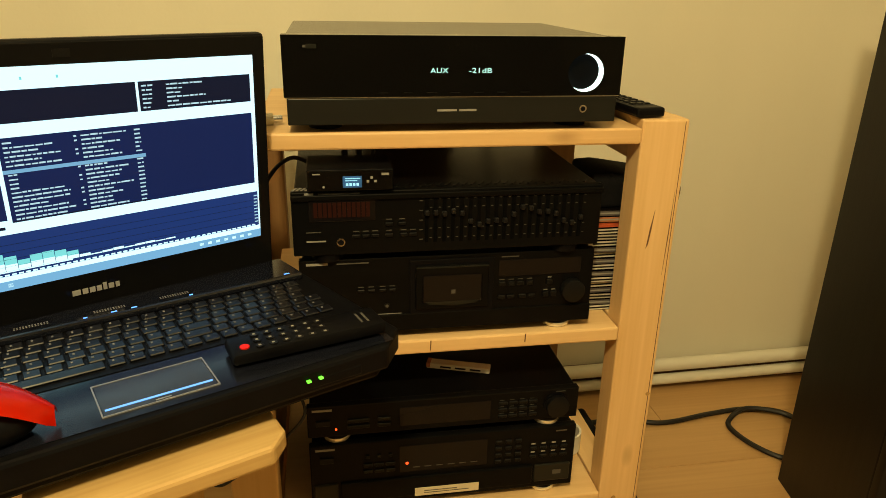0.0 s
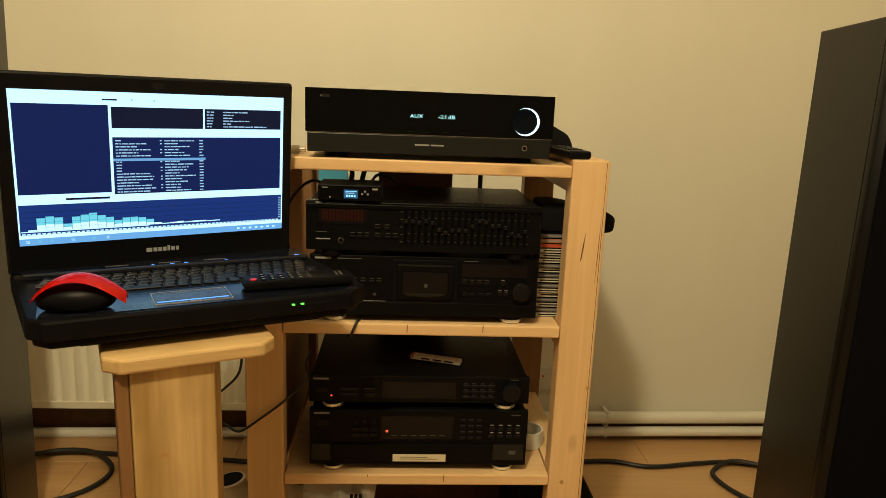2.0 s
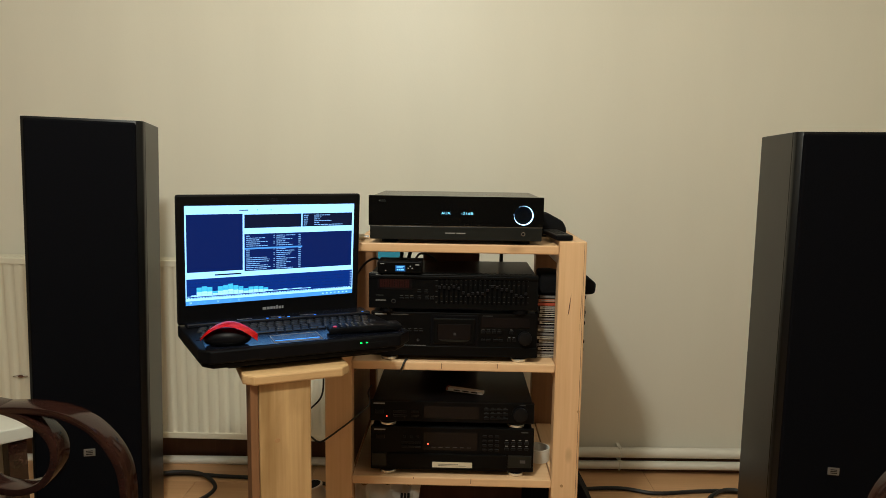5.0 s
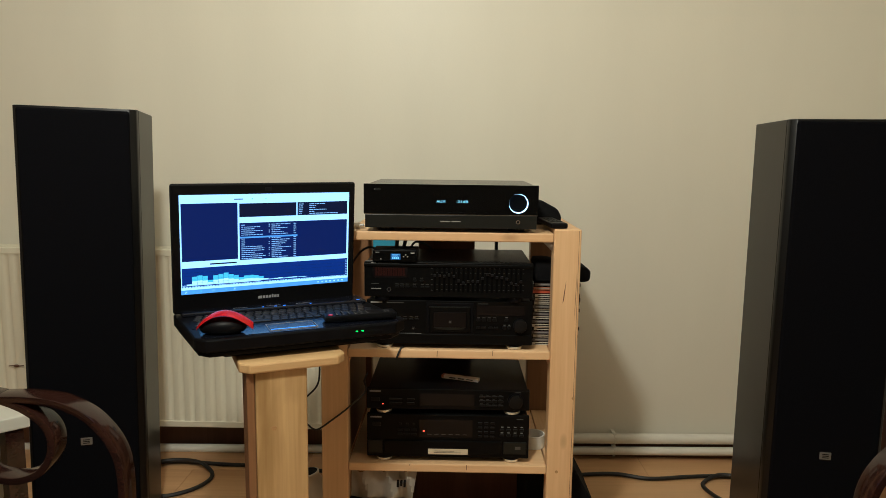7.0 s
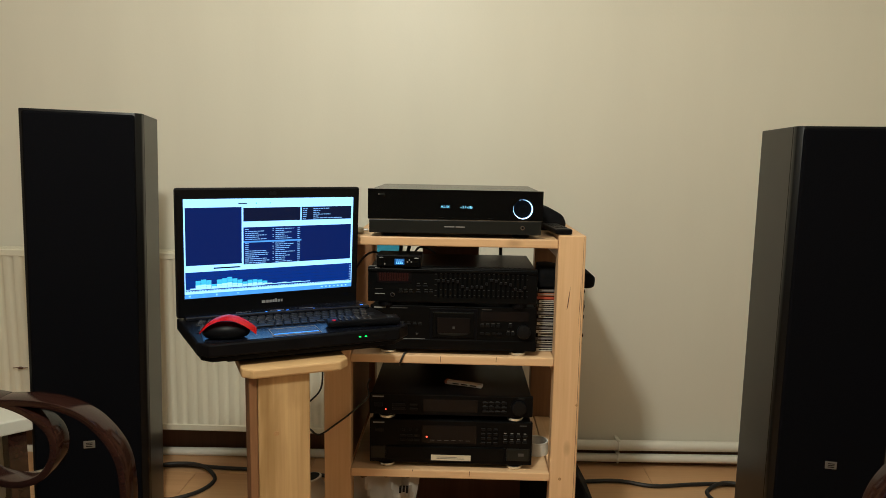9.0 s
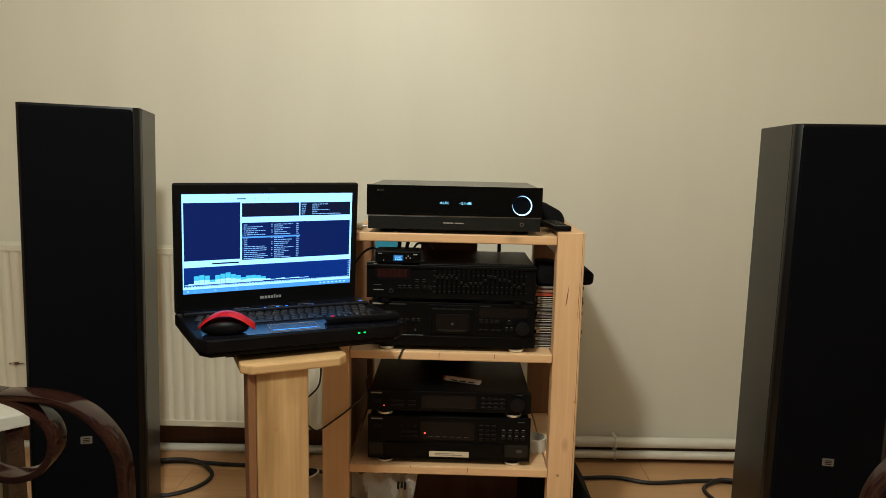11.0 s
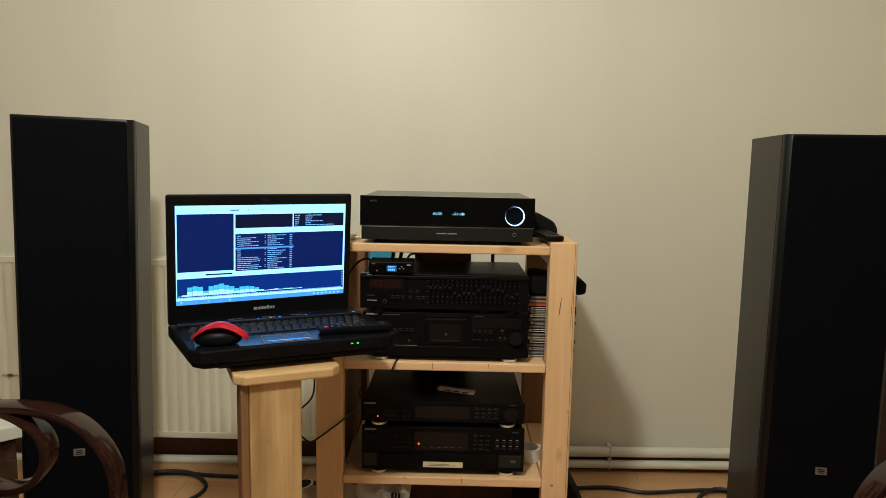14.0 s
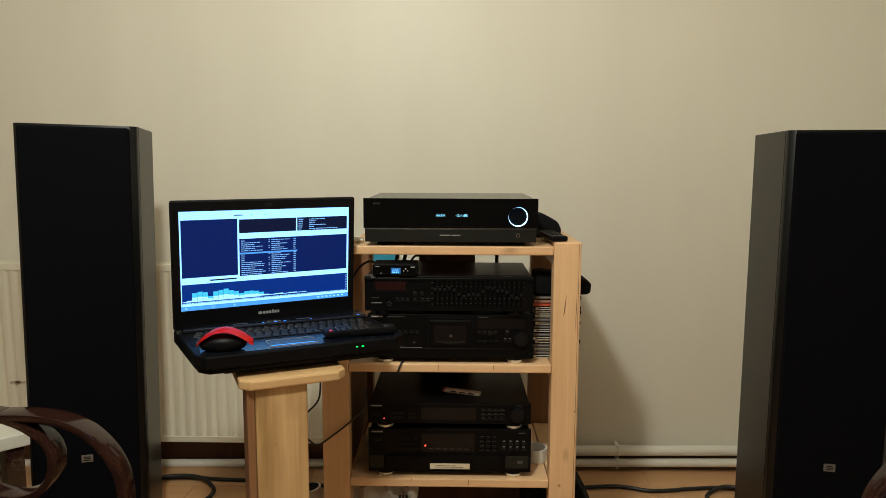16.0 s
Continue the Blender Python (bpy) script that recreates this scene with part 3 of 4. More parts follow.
for x in (0.085, 0.100, 0.116, 0.130):
    btn(deck, x, 0.066, 0.010, 0.004)
    dash(deck, x - 0.004, 0.071, 0.008, 0.0011)
part("jack_ring", front_cyl(0.0042, 0.002, 0.122, 0.041, 0, 16), M_btn, deck)
part("jack_hole", front_cyl(0.0024, 0.0006, 0.122, 0.041, -0.002, 12), M_printd, deck)

# tuner
TW, TH, TD = 0.434, 0.056, 0.30
tuner = thing("tuner", "slim black radio tuner with round tuning knob", "tuner", pose(0.003, 1.022, 0.448))
shell(tuner, TW, TH, TD)
feet(tuner, TW, TD, 0.014, M_foot)
pbox("display_window", tuner, M_glass, 0.142, 0.288, -0.0012, 0.001, 0.010, 0.044, bevel=0.0008)
dash(tuner, 0.008, 0.0465, 0.030, 0.0036, M_print, name="maker_mark"), dash(tuner, 0.395, 0.050, 0.016, 0.0015)
btn(tuner, 0.024, 0.026, 0.022, 0.009)
part("standby_light", front_cyl(0.0017, 0.0012, 0.0435, 0.0135, 0, 12), M_ledr, tuner)
for r_ in range(2):
    btn(tuner, 0.078, 0.016 + 0.011 * r_, 0.034, 0.006), btn(tuner, 0.118, 0.016 + 0.011 * r_, 0.020, 0.006)
for r_ in range(3):
    for c in range(4):
        btn(tuner, 0.308 + c * 0.0165, 0.013 + 0.012 * r_, 0.014, 0.0055)
        dash(tuner, 0.303 + c * 0.0165, 0.0175 + 0.012 * r_, 0.007, 0.0009)
part("tuning_knob", front_cyl(0.0185, 0.012, 0.397, 0.027, 0, 40, 0.001), M_btn, tuner, smooth=True)
part("knob_rim", front_cyl(0.022, 0.0025, 0.397, 0.027, 0, 40), M_black, tuner, smooth=True)
dash(tuner, 0.0, TH - 0.0025, TW, 0.0012, M_btn)

# cd changer
CW, CH, CD_ = 0.434, 0.119, 0.33
cdp = thing("cd_changer", "black compact disc changer with long drawer and cream sticker", "cd player", pose(0.004, 1.020, 0.315))
shell(cdp, CW, CH, CD_)
feet(cdp, CW, CD_, 0.014, M_foot)
pbox("drawer", cdp, M_face, 0.046, 0.362, -0.005, 0.002, 0.010, 0.047, bevel=0.002)
pbox("drawer_key", cdp, M_face2, 0.366, 0.428, -0.003, 0.002, 0.012, 0.046, bevel=0.002)
pbox("power_block", cdp, M_face2, 0.004, 0.042, -0.003, 0.002, 0.010, 0.046, bevel=0.002)
dash(cdp, 0.398, 0.026, 0.014, 0.008, M_printd, -0.0032, "disc_mark")
pbox("sticker", cdp, M_cream, 0.165, 0.271, -0.0062, -0.0048, 0.0105, 0.0255, label="cream paper sticker with rows of print")
for i in range(2):
    dash(cdp, 0.180, 0.0155 + 0.004 * i, 0.074 - 0.02 * i, 0.0008, M_printd, -0.0064)
pbox("display_window", cdp, M_glass, 0.140, 0.284, -0.0012, 0.001, 0.056, 0.106, bevel=0.0008)
part("disc_light", front_cyl(0.0024, 0.0012, 0.1525, 0.0735, -0.001, 12), M_ledr, cdp)
for i in range(6):
    dash(cdp, 0.162 + i * 0.019, 0.064, 0.011, 0.0012, M_printd, -0.0013)
for r_ in range(4):
    for c in range(3):
        btn(cdp, 0.303 + c * 0.0165, 0.060 + 0.0125 * r_, 0.0105, 0.006)
for r_ in range(2):
    for c in range(4):
        btn(cdp, 0.362 + c * 0.0175, 0.064 + 0.016 * r_, 0.011, 0.006)
        dash(cdp, 0.3585 + c * 0.0175, 0.0705 + 0.016 * r_, 0.007, 0.0022, M_print)
for r_ in range(2):
    for c in range(3):
        btn(cdp, 0.090 + c * 0.018, 0.064 + 0.012 * r_, 0.015, 0.0055)
for c in range(3):
    btn(cdp, 0.090 + c * 0.018, 0.092, 0.006, 0.006)
dash(cdp, 0.009, 0.1085, 0.030, 0.0036, M_print, name="maker_mark"), dash(cdp, 0.400, 0.1085, 0.018, 0.0022)
btn(cdp, 0.026, 0.091, 0.022, 0.010)

# headphone dac on the equalizer
dac = thing("headphone_amp", "small black dac with lit blue display on the equalizer", "dac", pose(0.022, 0.998, 0.8490))
pbox("casing", dac, M_black, 0, 0.114, 0, 0.085, 0.001, 0.030, bevel=0.002)
pbox("faceplate", dac, M_gloss, 0.001, 0.113, -0.002, 0.001, 0.002, 0.029, bevel=0.001)
sc = pbox("display", dac, M_oled, 0.047, 0.072, -0.0026, -0.0018, 0.006, 0.0215)
M_oledt = mat("oled_text", (0.1, 0.1, 0.1), 0.4, emit=(0.25, 0.62, 1.0), power=1.4)
for i, z in enumerate((0.0180, 0.0150)):
    pbox("display_line", sc, M_oledt, 0.0500, 0.070 - 0.004 * i, -0.0029, -0.0025, z, z + 0.0010)
for i in range(4):
    pbox("display_line", sc, M_oledt, 0.051 + i * 0.0046, 0.0542 + i * 0.0046, -0.0029, -0.0025, 0.0086, 0.0122)
for x, z in ((0.080, 0.014), (0.090, 0.014), (0.085, 0.019)):
    btn(dac, x, z, 0.0035, 0.0032, -0.002, M_print, 0.001)
dash(dac, 0.008, 0.024, 0.010, 0.0016, M_print, -0.0021), dash(dac, 0.098, 0.022, 0.010, 0.003, M_print, -0.0021)
part("input_light", front_cyl(0.0016, 0.0008, 0.022, 0.0075, -0.002, 10), M_print, dac)

# ---- speakers ----
def speaker(x, y, yaw, lean=0.0, H=1.252):
    """Front right lower corner at x, y for the origin's left end; the front runs 0.275 along local x."""
    W, D = 0.291, 0.330
    s = thing("floor_speaker", "tall black floor-standing loudspeaker with cloth grille", "speaker", pose(x, y, FLOOR + 0.29 * math.sin(radians(lean)), 0, lean, yaw), group="pair of loudspeakers")
    bm = prism(bmesh.new(), [(0, 0.022), (W, 0.022), (W, D), (0, D)], 0.0, H, bevel=0.003)
    part("cabinet", bm, M_spk, s)
    c = 0.018
    bm = prism(bmesh.new(), [(c, -0.004), (W - c, -0.004), (W - 0.004, 0.006), (W, 0.0215), (0, 0.0215), (0.004, 0.006)], 0.0, H, bevel=0.002)
    part("baffle", bm, M_spkf, s, smooth=True)
    g = pbox("grille", s, M_cloth, 0.015, W - 0.018, -0.020, -0.0045, 0.03, H - 0.006, bevel=0.006)
    b = pbox("badge", g, M_badge, W / 2 - 0.014, W / 2 + 0.014, -0.0225, -0.0195, 0.372, 0.392, bevel=0.001)
    for i in range(3):
        pbox("badge_bar", b, M_btn, W / 2 - 0.008, W / 2 + 0.008, -0.0232, -0.0222, 0.3765 + i * 0.0045, 0.3787 + i * 0.0045)
    return s


speaker(-0.892, 0.964, 17.4, 1.0, 1.258)
speaker(1.071, 1.034, -9.4)

# ---- stool ----
stool = thing("stool", "low pine stool with chamfered seat and broad board leg", "stool", pose(-0.148, 0.742, FLOOR, 0, 0, 24.6))
SZ = 0.700 - FLOOR
w2, d2, c2 = 0.111, 0.130, 0.020
seat = [(-w2 + c2, -d2), (w2 - c2, -d2), (w2, -d2 + c2), (w2, d2 - c2), (w2 - c2, d2), (-w2 + c2, d2), (-w2, d2 - c2), (-w2, -d2 + c2)]
part("seat", prism(bmesh.new(), seat, SZ - 0.021, SZ, bevel=0.004), M_stool_x, stool)
pbox("leg", stool, M_stool_z, -0.080, 0.027, -0.118, -0.096, 0, SZ - 0.022, bevel=0.003)
# Leg's own left face in shade, added as a separate brown board.
pbox("side_board", stool, M_mid, -0.097, -0.0805, -0.115, -0.056, 0, SZ - 0.022, bevel=0.002, label="brown board added for the shaded side of the leg")
pbox("leg", stool, M_stool_z, 0.0, 0.07, 0.085, 0.120, 0, SZ - 0.022, bevel=0.003)

for x, z, rx_, rz_ in ((-0.030, 0.30, 0.006, 0.010), (-0.044, 0.585, 0.006, 0.005), (-0.012, 0.12, 0.004, 0.007)):
    kn = part("knot", cyl(bmesh.new(), 1.0, 0.002, Matrix.Rotation(radians(90), 4, "X"), seg=18), M_knot, stool)
    kn.matrix_local = Matrix.Translation((x, -0.1178, z)) @ Matrix.Diagonal((rx_, 1.0, rz_, 1.0))

# ---- laptop ----
LYAW = 25.0
LW, LD, LH = 0.425, 0.235, 0.050
lap = thing("laptop", "open black gaming laptop with glowing blue music player window", "laptop", pose(0.112 - 0.425 * math.cos(radians(LYAW)), 0.752 - 0.425 * math.sin(radians(LYAW)), 0.703, 0, 0, LYAW))
# local: x along the front edge, y away from the viewer, z up; front left corner at the origin
base = [(0.012, -0.006), (LW - 0.01, -0.002), (LW + 0.022, 0.028), (LW - 0.010, 0.290), (-0.034, LD + 0.020), (-0.008, 0.018)]
bm = bmesh.new()
prism(bm, base, 0.022, LH, bevel=0.004)
body = part("base", bm, M_black, lap)
low = [(x * 0.965 + 0.007, y * 0.93 + 0.009) for x, y in base]
part("base_tray", prism(bmesh.new(), low, 0.010, 0.0225, bevel=0.004), M_black, lap)
part("underside", prism(bmesh.new(), [(0.05, 0.03), (LW - 0.05, 0.03), (LW - 0.02, LD - 0.01), (0.02, LD - 0.01)], 0.0, 0.0105, bevel=0.004), M_black, lap)
M_palm = mat("palm_rest", (0.006, 0.007, 0.012), 0.19, spec=0.62, coat=0.08, vary=0.15, rvary=0.1, scale=(20, 20, 20))
pbox("palm_rest", body, M_palm, 0.006, LW + 0.002, 0.006, 0.090, LH, LH + 0.001)
M_pad = mat("touchpad_gloss", (0.022, 0.025, 0.036), 0.2, rvary=0.12, vary=0.15, scale=(30, 30, 30), spec=1.0)
pad = pbox("touchpad", body, M_pad, 0.145, 0.243, 0.018, 0.074, LH + 0.001, LH + 0.0016)
M_padl = mat("pad_light_blue", (0.1, 0.15, 0.3), 0.4, emit=(0.06, 0.30, 1.0), power=1.5)
M_frame = mat("pad_frame", (0.42, 0.42, 0.44), 0.3, 0.6)
for a in ((0.144, 0.244, 0.074, 0.0752), (0.144, 0.244, 0.0168, 0.018), (0.1428, 0.144, 0.0168, 0.0752), (0.244, 0.2452, 0.0168, 0.0752)):
    pbox("pad_edge", pad, M_frame, *a, LH + 0.001, LH + 0.0022)
pbox("pad_light", pad, M_padl, 0.147, 0.241, 0.0262, 0.0288, LH + 0.0016, LH + 0.0021, label="blue glowing line")
pbox("pad_mark", pad, M_frame, 0.188, 0.202, 0.0205, 0.0222, LH + 0.0016, LH + 0.0019)
pbox("keyboard_well", body, M_black, -0.006, LW - 0.014, 0.093, 0.203, LH, LH + 0.0008)
M_legend = mat("key_legend", (0.14, 0.14, 0.145), 0.6)
M_key = mat("key_cap", (0.005, 0.0055, 0.009), 0.30, spec=0.4, vary=0.1)
for r_ in range(6):
    x = 0.002 + 0.004 * (r_ % 3)
    y = 0.104 + r_ * 0.0172
    i = 0
    while x < LW - 0.034:
        w = 0.0155
        if r_ == 0 and i == 4:
            w = 0.085
        if r_ in (1, 2) and i in (0, 12):
            w = 0.028
        k = pbox("key", body, M_key, x, x + w, y, y + 0.0145, LH + 0.0008, LH + 0.0034, bevel=0.0010, seg=1)
        pbox("key_print", k, M_legend, x + 0.004, x + 0.0062, y + 0.0078, y + 0.0108, LH + 0.0033, LH + 0.0037)
        x += w + 0.0032
        i += 1
# hinge strip with perforated speaker grilles and lights
part("hinge_strip", prism(bmesh.new(), [(-0.016, 0.207), (LW - 0.012, 0.207), (LW - 0.018, 0.270), (-0.020, 0.232)], LH, LH + 0.010, bevel=0.003), M_palm, body)
for gx in (0.095, 0.172, 0.242):
    bm = bmesh.new()
    for i in range(12):
        box(bm, gx + i * 0.0028, gx + i * 0.0028 + 0.0014, 0.2200, 0.2215, LH + 0.0085, LH + 0.0103)
        box(bm, gx + i * 0.0028, gx + i * 0.0028 + 0.0014, 0.2235, 0.2250, LH + 0.0085, LH + 0.0103)
    part("speaker_mesh", bm, M_frame, body)
for gx, w in ((0.160, 0.004), (0.188, 0.006), (0.209, 0.006), (0.273, 0.004), (0.390, 0.007)):
    pbox("status_light", body, M_ledb, gx, gx + w, 0.2120, 0.2140, LH + 0.0085, LH + 0.0104)
for gx in (0.322, 0.335):
    pbox("activity_light", body, M_ledg, gx, gx + 0.0040, -0.0068, 0.002, LH - 0.012, LH - 0.0105)
pbox("front_lip", body, M_black, 0.03, LW - 0.04, -0.003, 0.004, 0.026, 0.040, bevel=0.003)
# lid
LIDW, LIDH, TILT_L = 0.434, 0.297, -3.9
lid = part("lid", box(bmesh.new(), 0, LIDW, 0, 0.016, 0, LIDH, bevel=0.005), M_black, lap)
lid.matrix_local = pose(-0.0338, 0.2312, LH + 0.0026, -TILT_L, 0, 5.1)
M_bezel = mat("bezel_gloss", (0.004, 0.004, 0.0045), 0.15, spec=0.12)
pbox("bezel", lid, M_bezel, 0.003, LIDW - 0.003, -0.0015, 0.001, 0.003, LIDH - 0.003, bevel=0.0008)
SX0, SX1, SZ0, SZ1 = 0.0174, LIDW - 0.0174, 0.046, 0.273
screen = pbox("screen", lid, M_s_white, SX0, SX1, -0.0022, -0.0014, SZ0, SZ1, label="lit screen showing a music player window")
pbox("webcam", lid, M_btn, LIDW / 2 - 0.008, LIDW / 2 + 0.008, -0.0022, -0.001, LIDH - 0.017, LIDH - 0.009)
for hx in (0.03, LIDW - 0.07):
    part("hinge", cyl(bmesh.new(), 0.009, 0.05, pose(hx + 0.02, 0.008, -0.002, 0, 90, 0), seg=16), M_black, lid, smooth=True)
M_mark = mat("dim_metal", (0.42, 0.42, 0.43), 0.4, 0.4)
for i, (h, w) in enumerate(((0.0062, 0.0085), (0.0062, 0.0058), (0.0062, 0.0058), (0.0062, 0.0050), (0.0085, 0.0040), (0.0062, 0.0056), (0.0062, 0.0042))):
    dash(lid, LIDW / 2 - 0.026 + (0, 0.0105, 0.0180, 0.0255, 0.0322, 0.0380, 0.0455)[i], 0.022, w, h, M_mark, -0.0018, "maker_mark")


def pane(u0, u1, v0, v1, material, layer=1, name="window_pane"):
    """A field of the picture, in parts of the screen's width and height from the lower left."""
    x0, x1 = SX0 + (SX1 - SX0) * u0, SX0 + (SX1 - SX0) * u1
    z0, z1 = SZ0 + (SZ1 - SZ0) * v0, SZ0 + (SZ1 - SZ0) * v1
    y = -0.0022 - 0.00022 * layer
    return pbox(name, screen, material, x0, x1, y, y + 0.0002, z0, z1)


pane(0.0, 1.0, 0.0, 0.045, M_s_bar, name="task_bar")
pane(0.008, 0.318, 0.335, 0.915, M_s_navy)
pane(0.328, 0.665, 0.765, 0.905, M_s_dark)
pane(0.672, 0.988, 0.765, 0.905, M_s_dark)
pane(0.328, 0.988, 0.320, 0.705, M_s_navy)
pane(0.005, 0.995, 0.070, 0.268, M_s_blue)
rnd = random.Random(4)


def words(u0, u1, v, h=0.0074, name="text_bar"):
    """A line of small print: short bars with gaps, uneven in length."""
    u = u0
    while u < u1 - 0.004:
        w = min(rnd.uniform(0.006, 0.024), u1 - u)
        pane(u, u + w, v, v + h * rnd.choice((0.8, 1.0, 1.0)), M_s_text, 2, name)
        u += w + rnd.uniform(0.002, 0.0035)


for i in range(6):
    v = 0.778 + i * 0.0205
    words(0.68, 0.68 + rnd.uniform(0.02, 0.04), v)
    words(0.745, 0.745 + rnd.uniform(0.03, 0.2), v)
pane(0.328, 0.672, 0.545, 0.562, M_s_sel, 2)
for i in range(18):
    v = 0.330 + i * 0.0205
    if abs(v - 0.548) < 0.012:
        continue
    words(0.338, 0.338 + rnd.choice((0.02, 0.08, 0.11, 0.125, 0.135, 0.145)), v)
    if i % 3:
        words(0.498, 0.505, v)
    words(0.515, 0.515 + rnd.uniform(0.05, 0.125), v)
    words(0.648, 0.664, v)
pane(0.328, 0.672, 0.3215, 0.327, M_s_dark, 2)
LEVELS = (0.02, 0.085, 0.095, 0.085, 0.04, 0.085, 0.095, 0.105, 0.085, 0.07, 0.045, 0.06, 0.062, 0.055, 0.04, 0.03, 0.012, 0.02, 0.028, 0.012, 0.02, 0.022, 0.01, 0.014)
for i, h in enumerate(LEVELS):
    u = 0.03 + i * 0.0292
    pane(u, u + 0.0278, 0.094, 0.094 + h * 0.45, M_s_white, 2, "level_bar")
    if h > 0.03:
        pane(u, u + 0.0278, 0.094 + h * 0.45, 0.094 + h, M_s_cyan, 2, "level_bar")
pane(0.008, 0.45, 0.088, 0.093, M_s_white, 2, "base_line")
for i in range(60):
    pane(0.01 + i * 0.0163, 0.021 + i * 0.0163, 0.072, 0.079, M_s_white, 2, "scale_mark")
for i in range(9):
    pane(0.982, 0.993, 0.09 + i * 0.019, 0.096 + i * 0.019, M_s_text, 2, "scale_mark")
for i in range(4):
    pane(0.005, 0.98, 0.115 + 0.035 * i, 0.1165 + 0.035 * i, M_s_dark, 2, "grid_line")
pane(0.16, 0.31, 0.292, 0.306, M_s_dark, 1, "title_bar")
pane(0.30, 0.35, 0.945, 0.955, M_s_dark, 1, "title_bar")
pane(0.40, 0.405, 0.945, 0.958, M_s_cyan, 1, "title_bar"), pane(0.48, 0.485, 0.945, 0.958, M_s_cyan, 1, "title_bar")
for u in (0.02, 0.06, 0.10, 0.17, 0.24, 0.29):
    pane(u, u + 0.012, 0.014, 0.034, M_s_white if u in (0.02, 0.17, 0.29) else M_s_cyan, 1, "task_icon")
for i in range(7):
    pane(0.80 + i * 0.026, 0.812 + i * 0.026, 0.016, 0.030, M_s_white, 1, "task_icon")

# remote on the keyboard
rem = thing("remote_control", "black remote control with red power key on the laptop", "remote", pose(0.021, 0.760, 0.7575, 0, 0, 19))
part("body", prism(bmesh.new(), [(-0.079, 0.0), (0.079, 0.0), (0.081, 0.004), (0.081, 0.014), (0.0, 0.0145), (-0.079, 0.012), (-0.081, 0.004)], -0.021, 0.021, "y", bevel=0.003), M_black, rem, smooth=True)
part("power_key", cyl(bmesh.new(), 0.0048, 0.002, pose(-0.066, -0.008, 0.0128), seg=16), M_red, rem)
for i in range(6):
    for j in range(3):
        kr = part("key", cyl(bmesh.new(), 0.0042, 0.0016, pose(-0.052 + i * 0.0135, -0.013 + j * 0.0125, 0.0138), seg=12), M_btn, rem)
        pbox("key_mark", kr, M_print, -0.0534 + i * 0.0135, -0.0506 + i * 0.0135, -0.0143 + j * 0.0125, -0.0117 + j * 0.0125, 0.0146, 0.0149)
for i in range(2):
    pbox("print_bar", rem, M_printd, 0.056 + 0.007 * i, 0.0585 + 0.007 * i, -0.012, 0.010, 0.0138, 0.0146)

# mouse
mouse = thing("computer_mouse", "red and black arched wireless mouse on the laptop", "mouse", pose(-0.238, 0.628, 0.755, 0, 0, 14))
bm = bmesh.new()
NA, NB = 20, 8
grid = []
for i in range(NA + 1):
    t = i / NA
    row = []
    for j in range(NB + 1):
        s = j / NB * 2 - 1
        x = -0.056 + 0.112 * t
        z = 0.008 + 0.038 * math.sin(math.pi * (0.03 + 0.90 * t ** 0.92)) ** 0.8 - (0.004 + 0.009 * t ** 3) * s * s
        row.append(bm.verts.new((x, 0.027 * s * (0.34 + 0.66 * math.sin(math.pi * min(t, 0.999)) ** 0.45), z)))
    grid.append(row)
for i in range(NA):
    for j in range(NB):
        bm.faces.new((grid[i][j], grid[i + 1][j], grid[i + 1][j + 1], grid[i][j + 1]))
bmesh.ops.solidify(bm, geom=bm.faces[:], thickness=0.009)
part("red_cover", bm, M_red, mouse, "glossy red arched cover", smooth=True)
bm = bmesh.new()
bmesh.ops.create_uvsphere(bm, u_segments=24, v_segments=12, radius=1, matrix=Matrix.LocRotScale((-0.004, 0, 0.013), None, (0.048, 0.026, 0.021)))
for v in bm.verts:
    v.co.z = max(v.co.z, 0.0)
part("grip", bm, M_black, mouse, smooth=True)

# ---- things on and behind the shelves ----
cases = ((0.55, 0.10, 0.05), (0.70, 0.62, 0.50), (0.10, 0.09, 0.09), (0.65, 0.60, 0.52), (0.45, 0.40, 0.33), (0.08, 0.07, 0.08), (0.72, 0.68, 0.58), (0.40, 0.16, 0.08), (0.60, 0.55, 0.46))
case_mats = [mat("case_spine", tuple(0.8 * k for k in c), 0.35, vary=0.1, scale=(40, 40, 40)) for c in cases]
rnd = random.Random(11)
order = [6, 2, 4, 5, 1, 8, 2, 3, 5, 6, 2, 8, 4, 3, 0, 7, 2]
for i, k in enumerate(order):
    dx, dy, a = rnd.uniform(-0.003, 0.004), rnd.uniform(-0.002, 0.003), rnd.uniform(-1.5, 1.5)
    c = thing("cd_case", "flat plastic disc case in a stack on the shelf", "cd case", pose(0.442 + dx, 1.068 + dy, 0.6162 + i * 0.0101, 0, 0, a), group="stack of disc cases")
    pbox("jewel_case", c, M_glass, 0.0, 0.124, 0.0, 0.124, 0.0, 0.0098, bevel=0.0006, seg=1)
    pbox("spine_card", c, case_mats[k], 0.003, 0.121, -0.0006, 0.001, 0.0012, 0.0086)
    if k != 0:
        pbox("spine_print", c, M_btn if k in (1, 3, 4, 6, 8) else M_print, 0.010, 0.05 + 0.05 * rnd.random(), -0.0010, 0.0, 0.0038, 0.0062)

pouch = thing("black_pouch", "black fabric pouch lying on the disc cases", "pouch", pose(0.447, 1.075, 0.7885))
part("pouch_body", prism(bmesh.new(), [(0, 0), (0.135, 0), (0.148, 0.004), (0.150, 0.030), (0.138, 0.040), (0.03, 0.058), (0, 0.056)], 0, 0.10, "y", bevel=0.006), M_fabric, pouch, smooth=True)

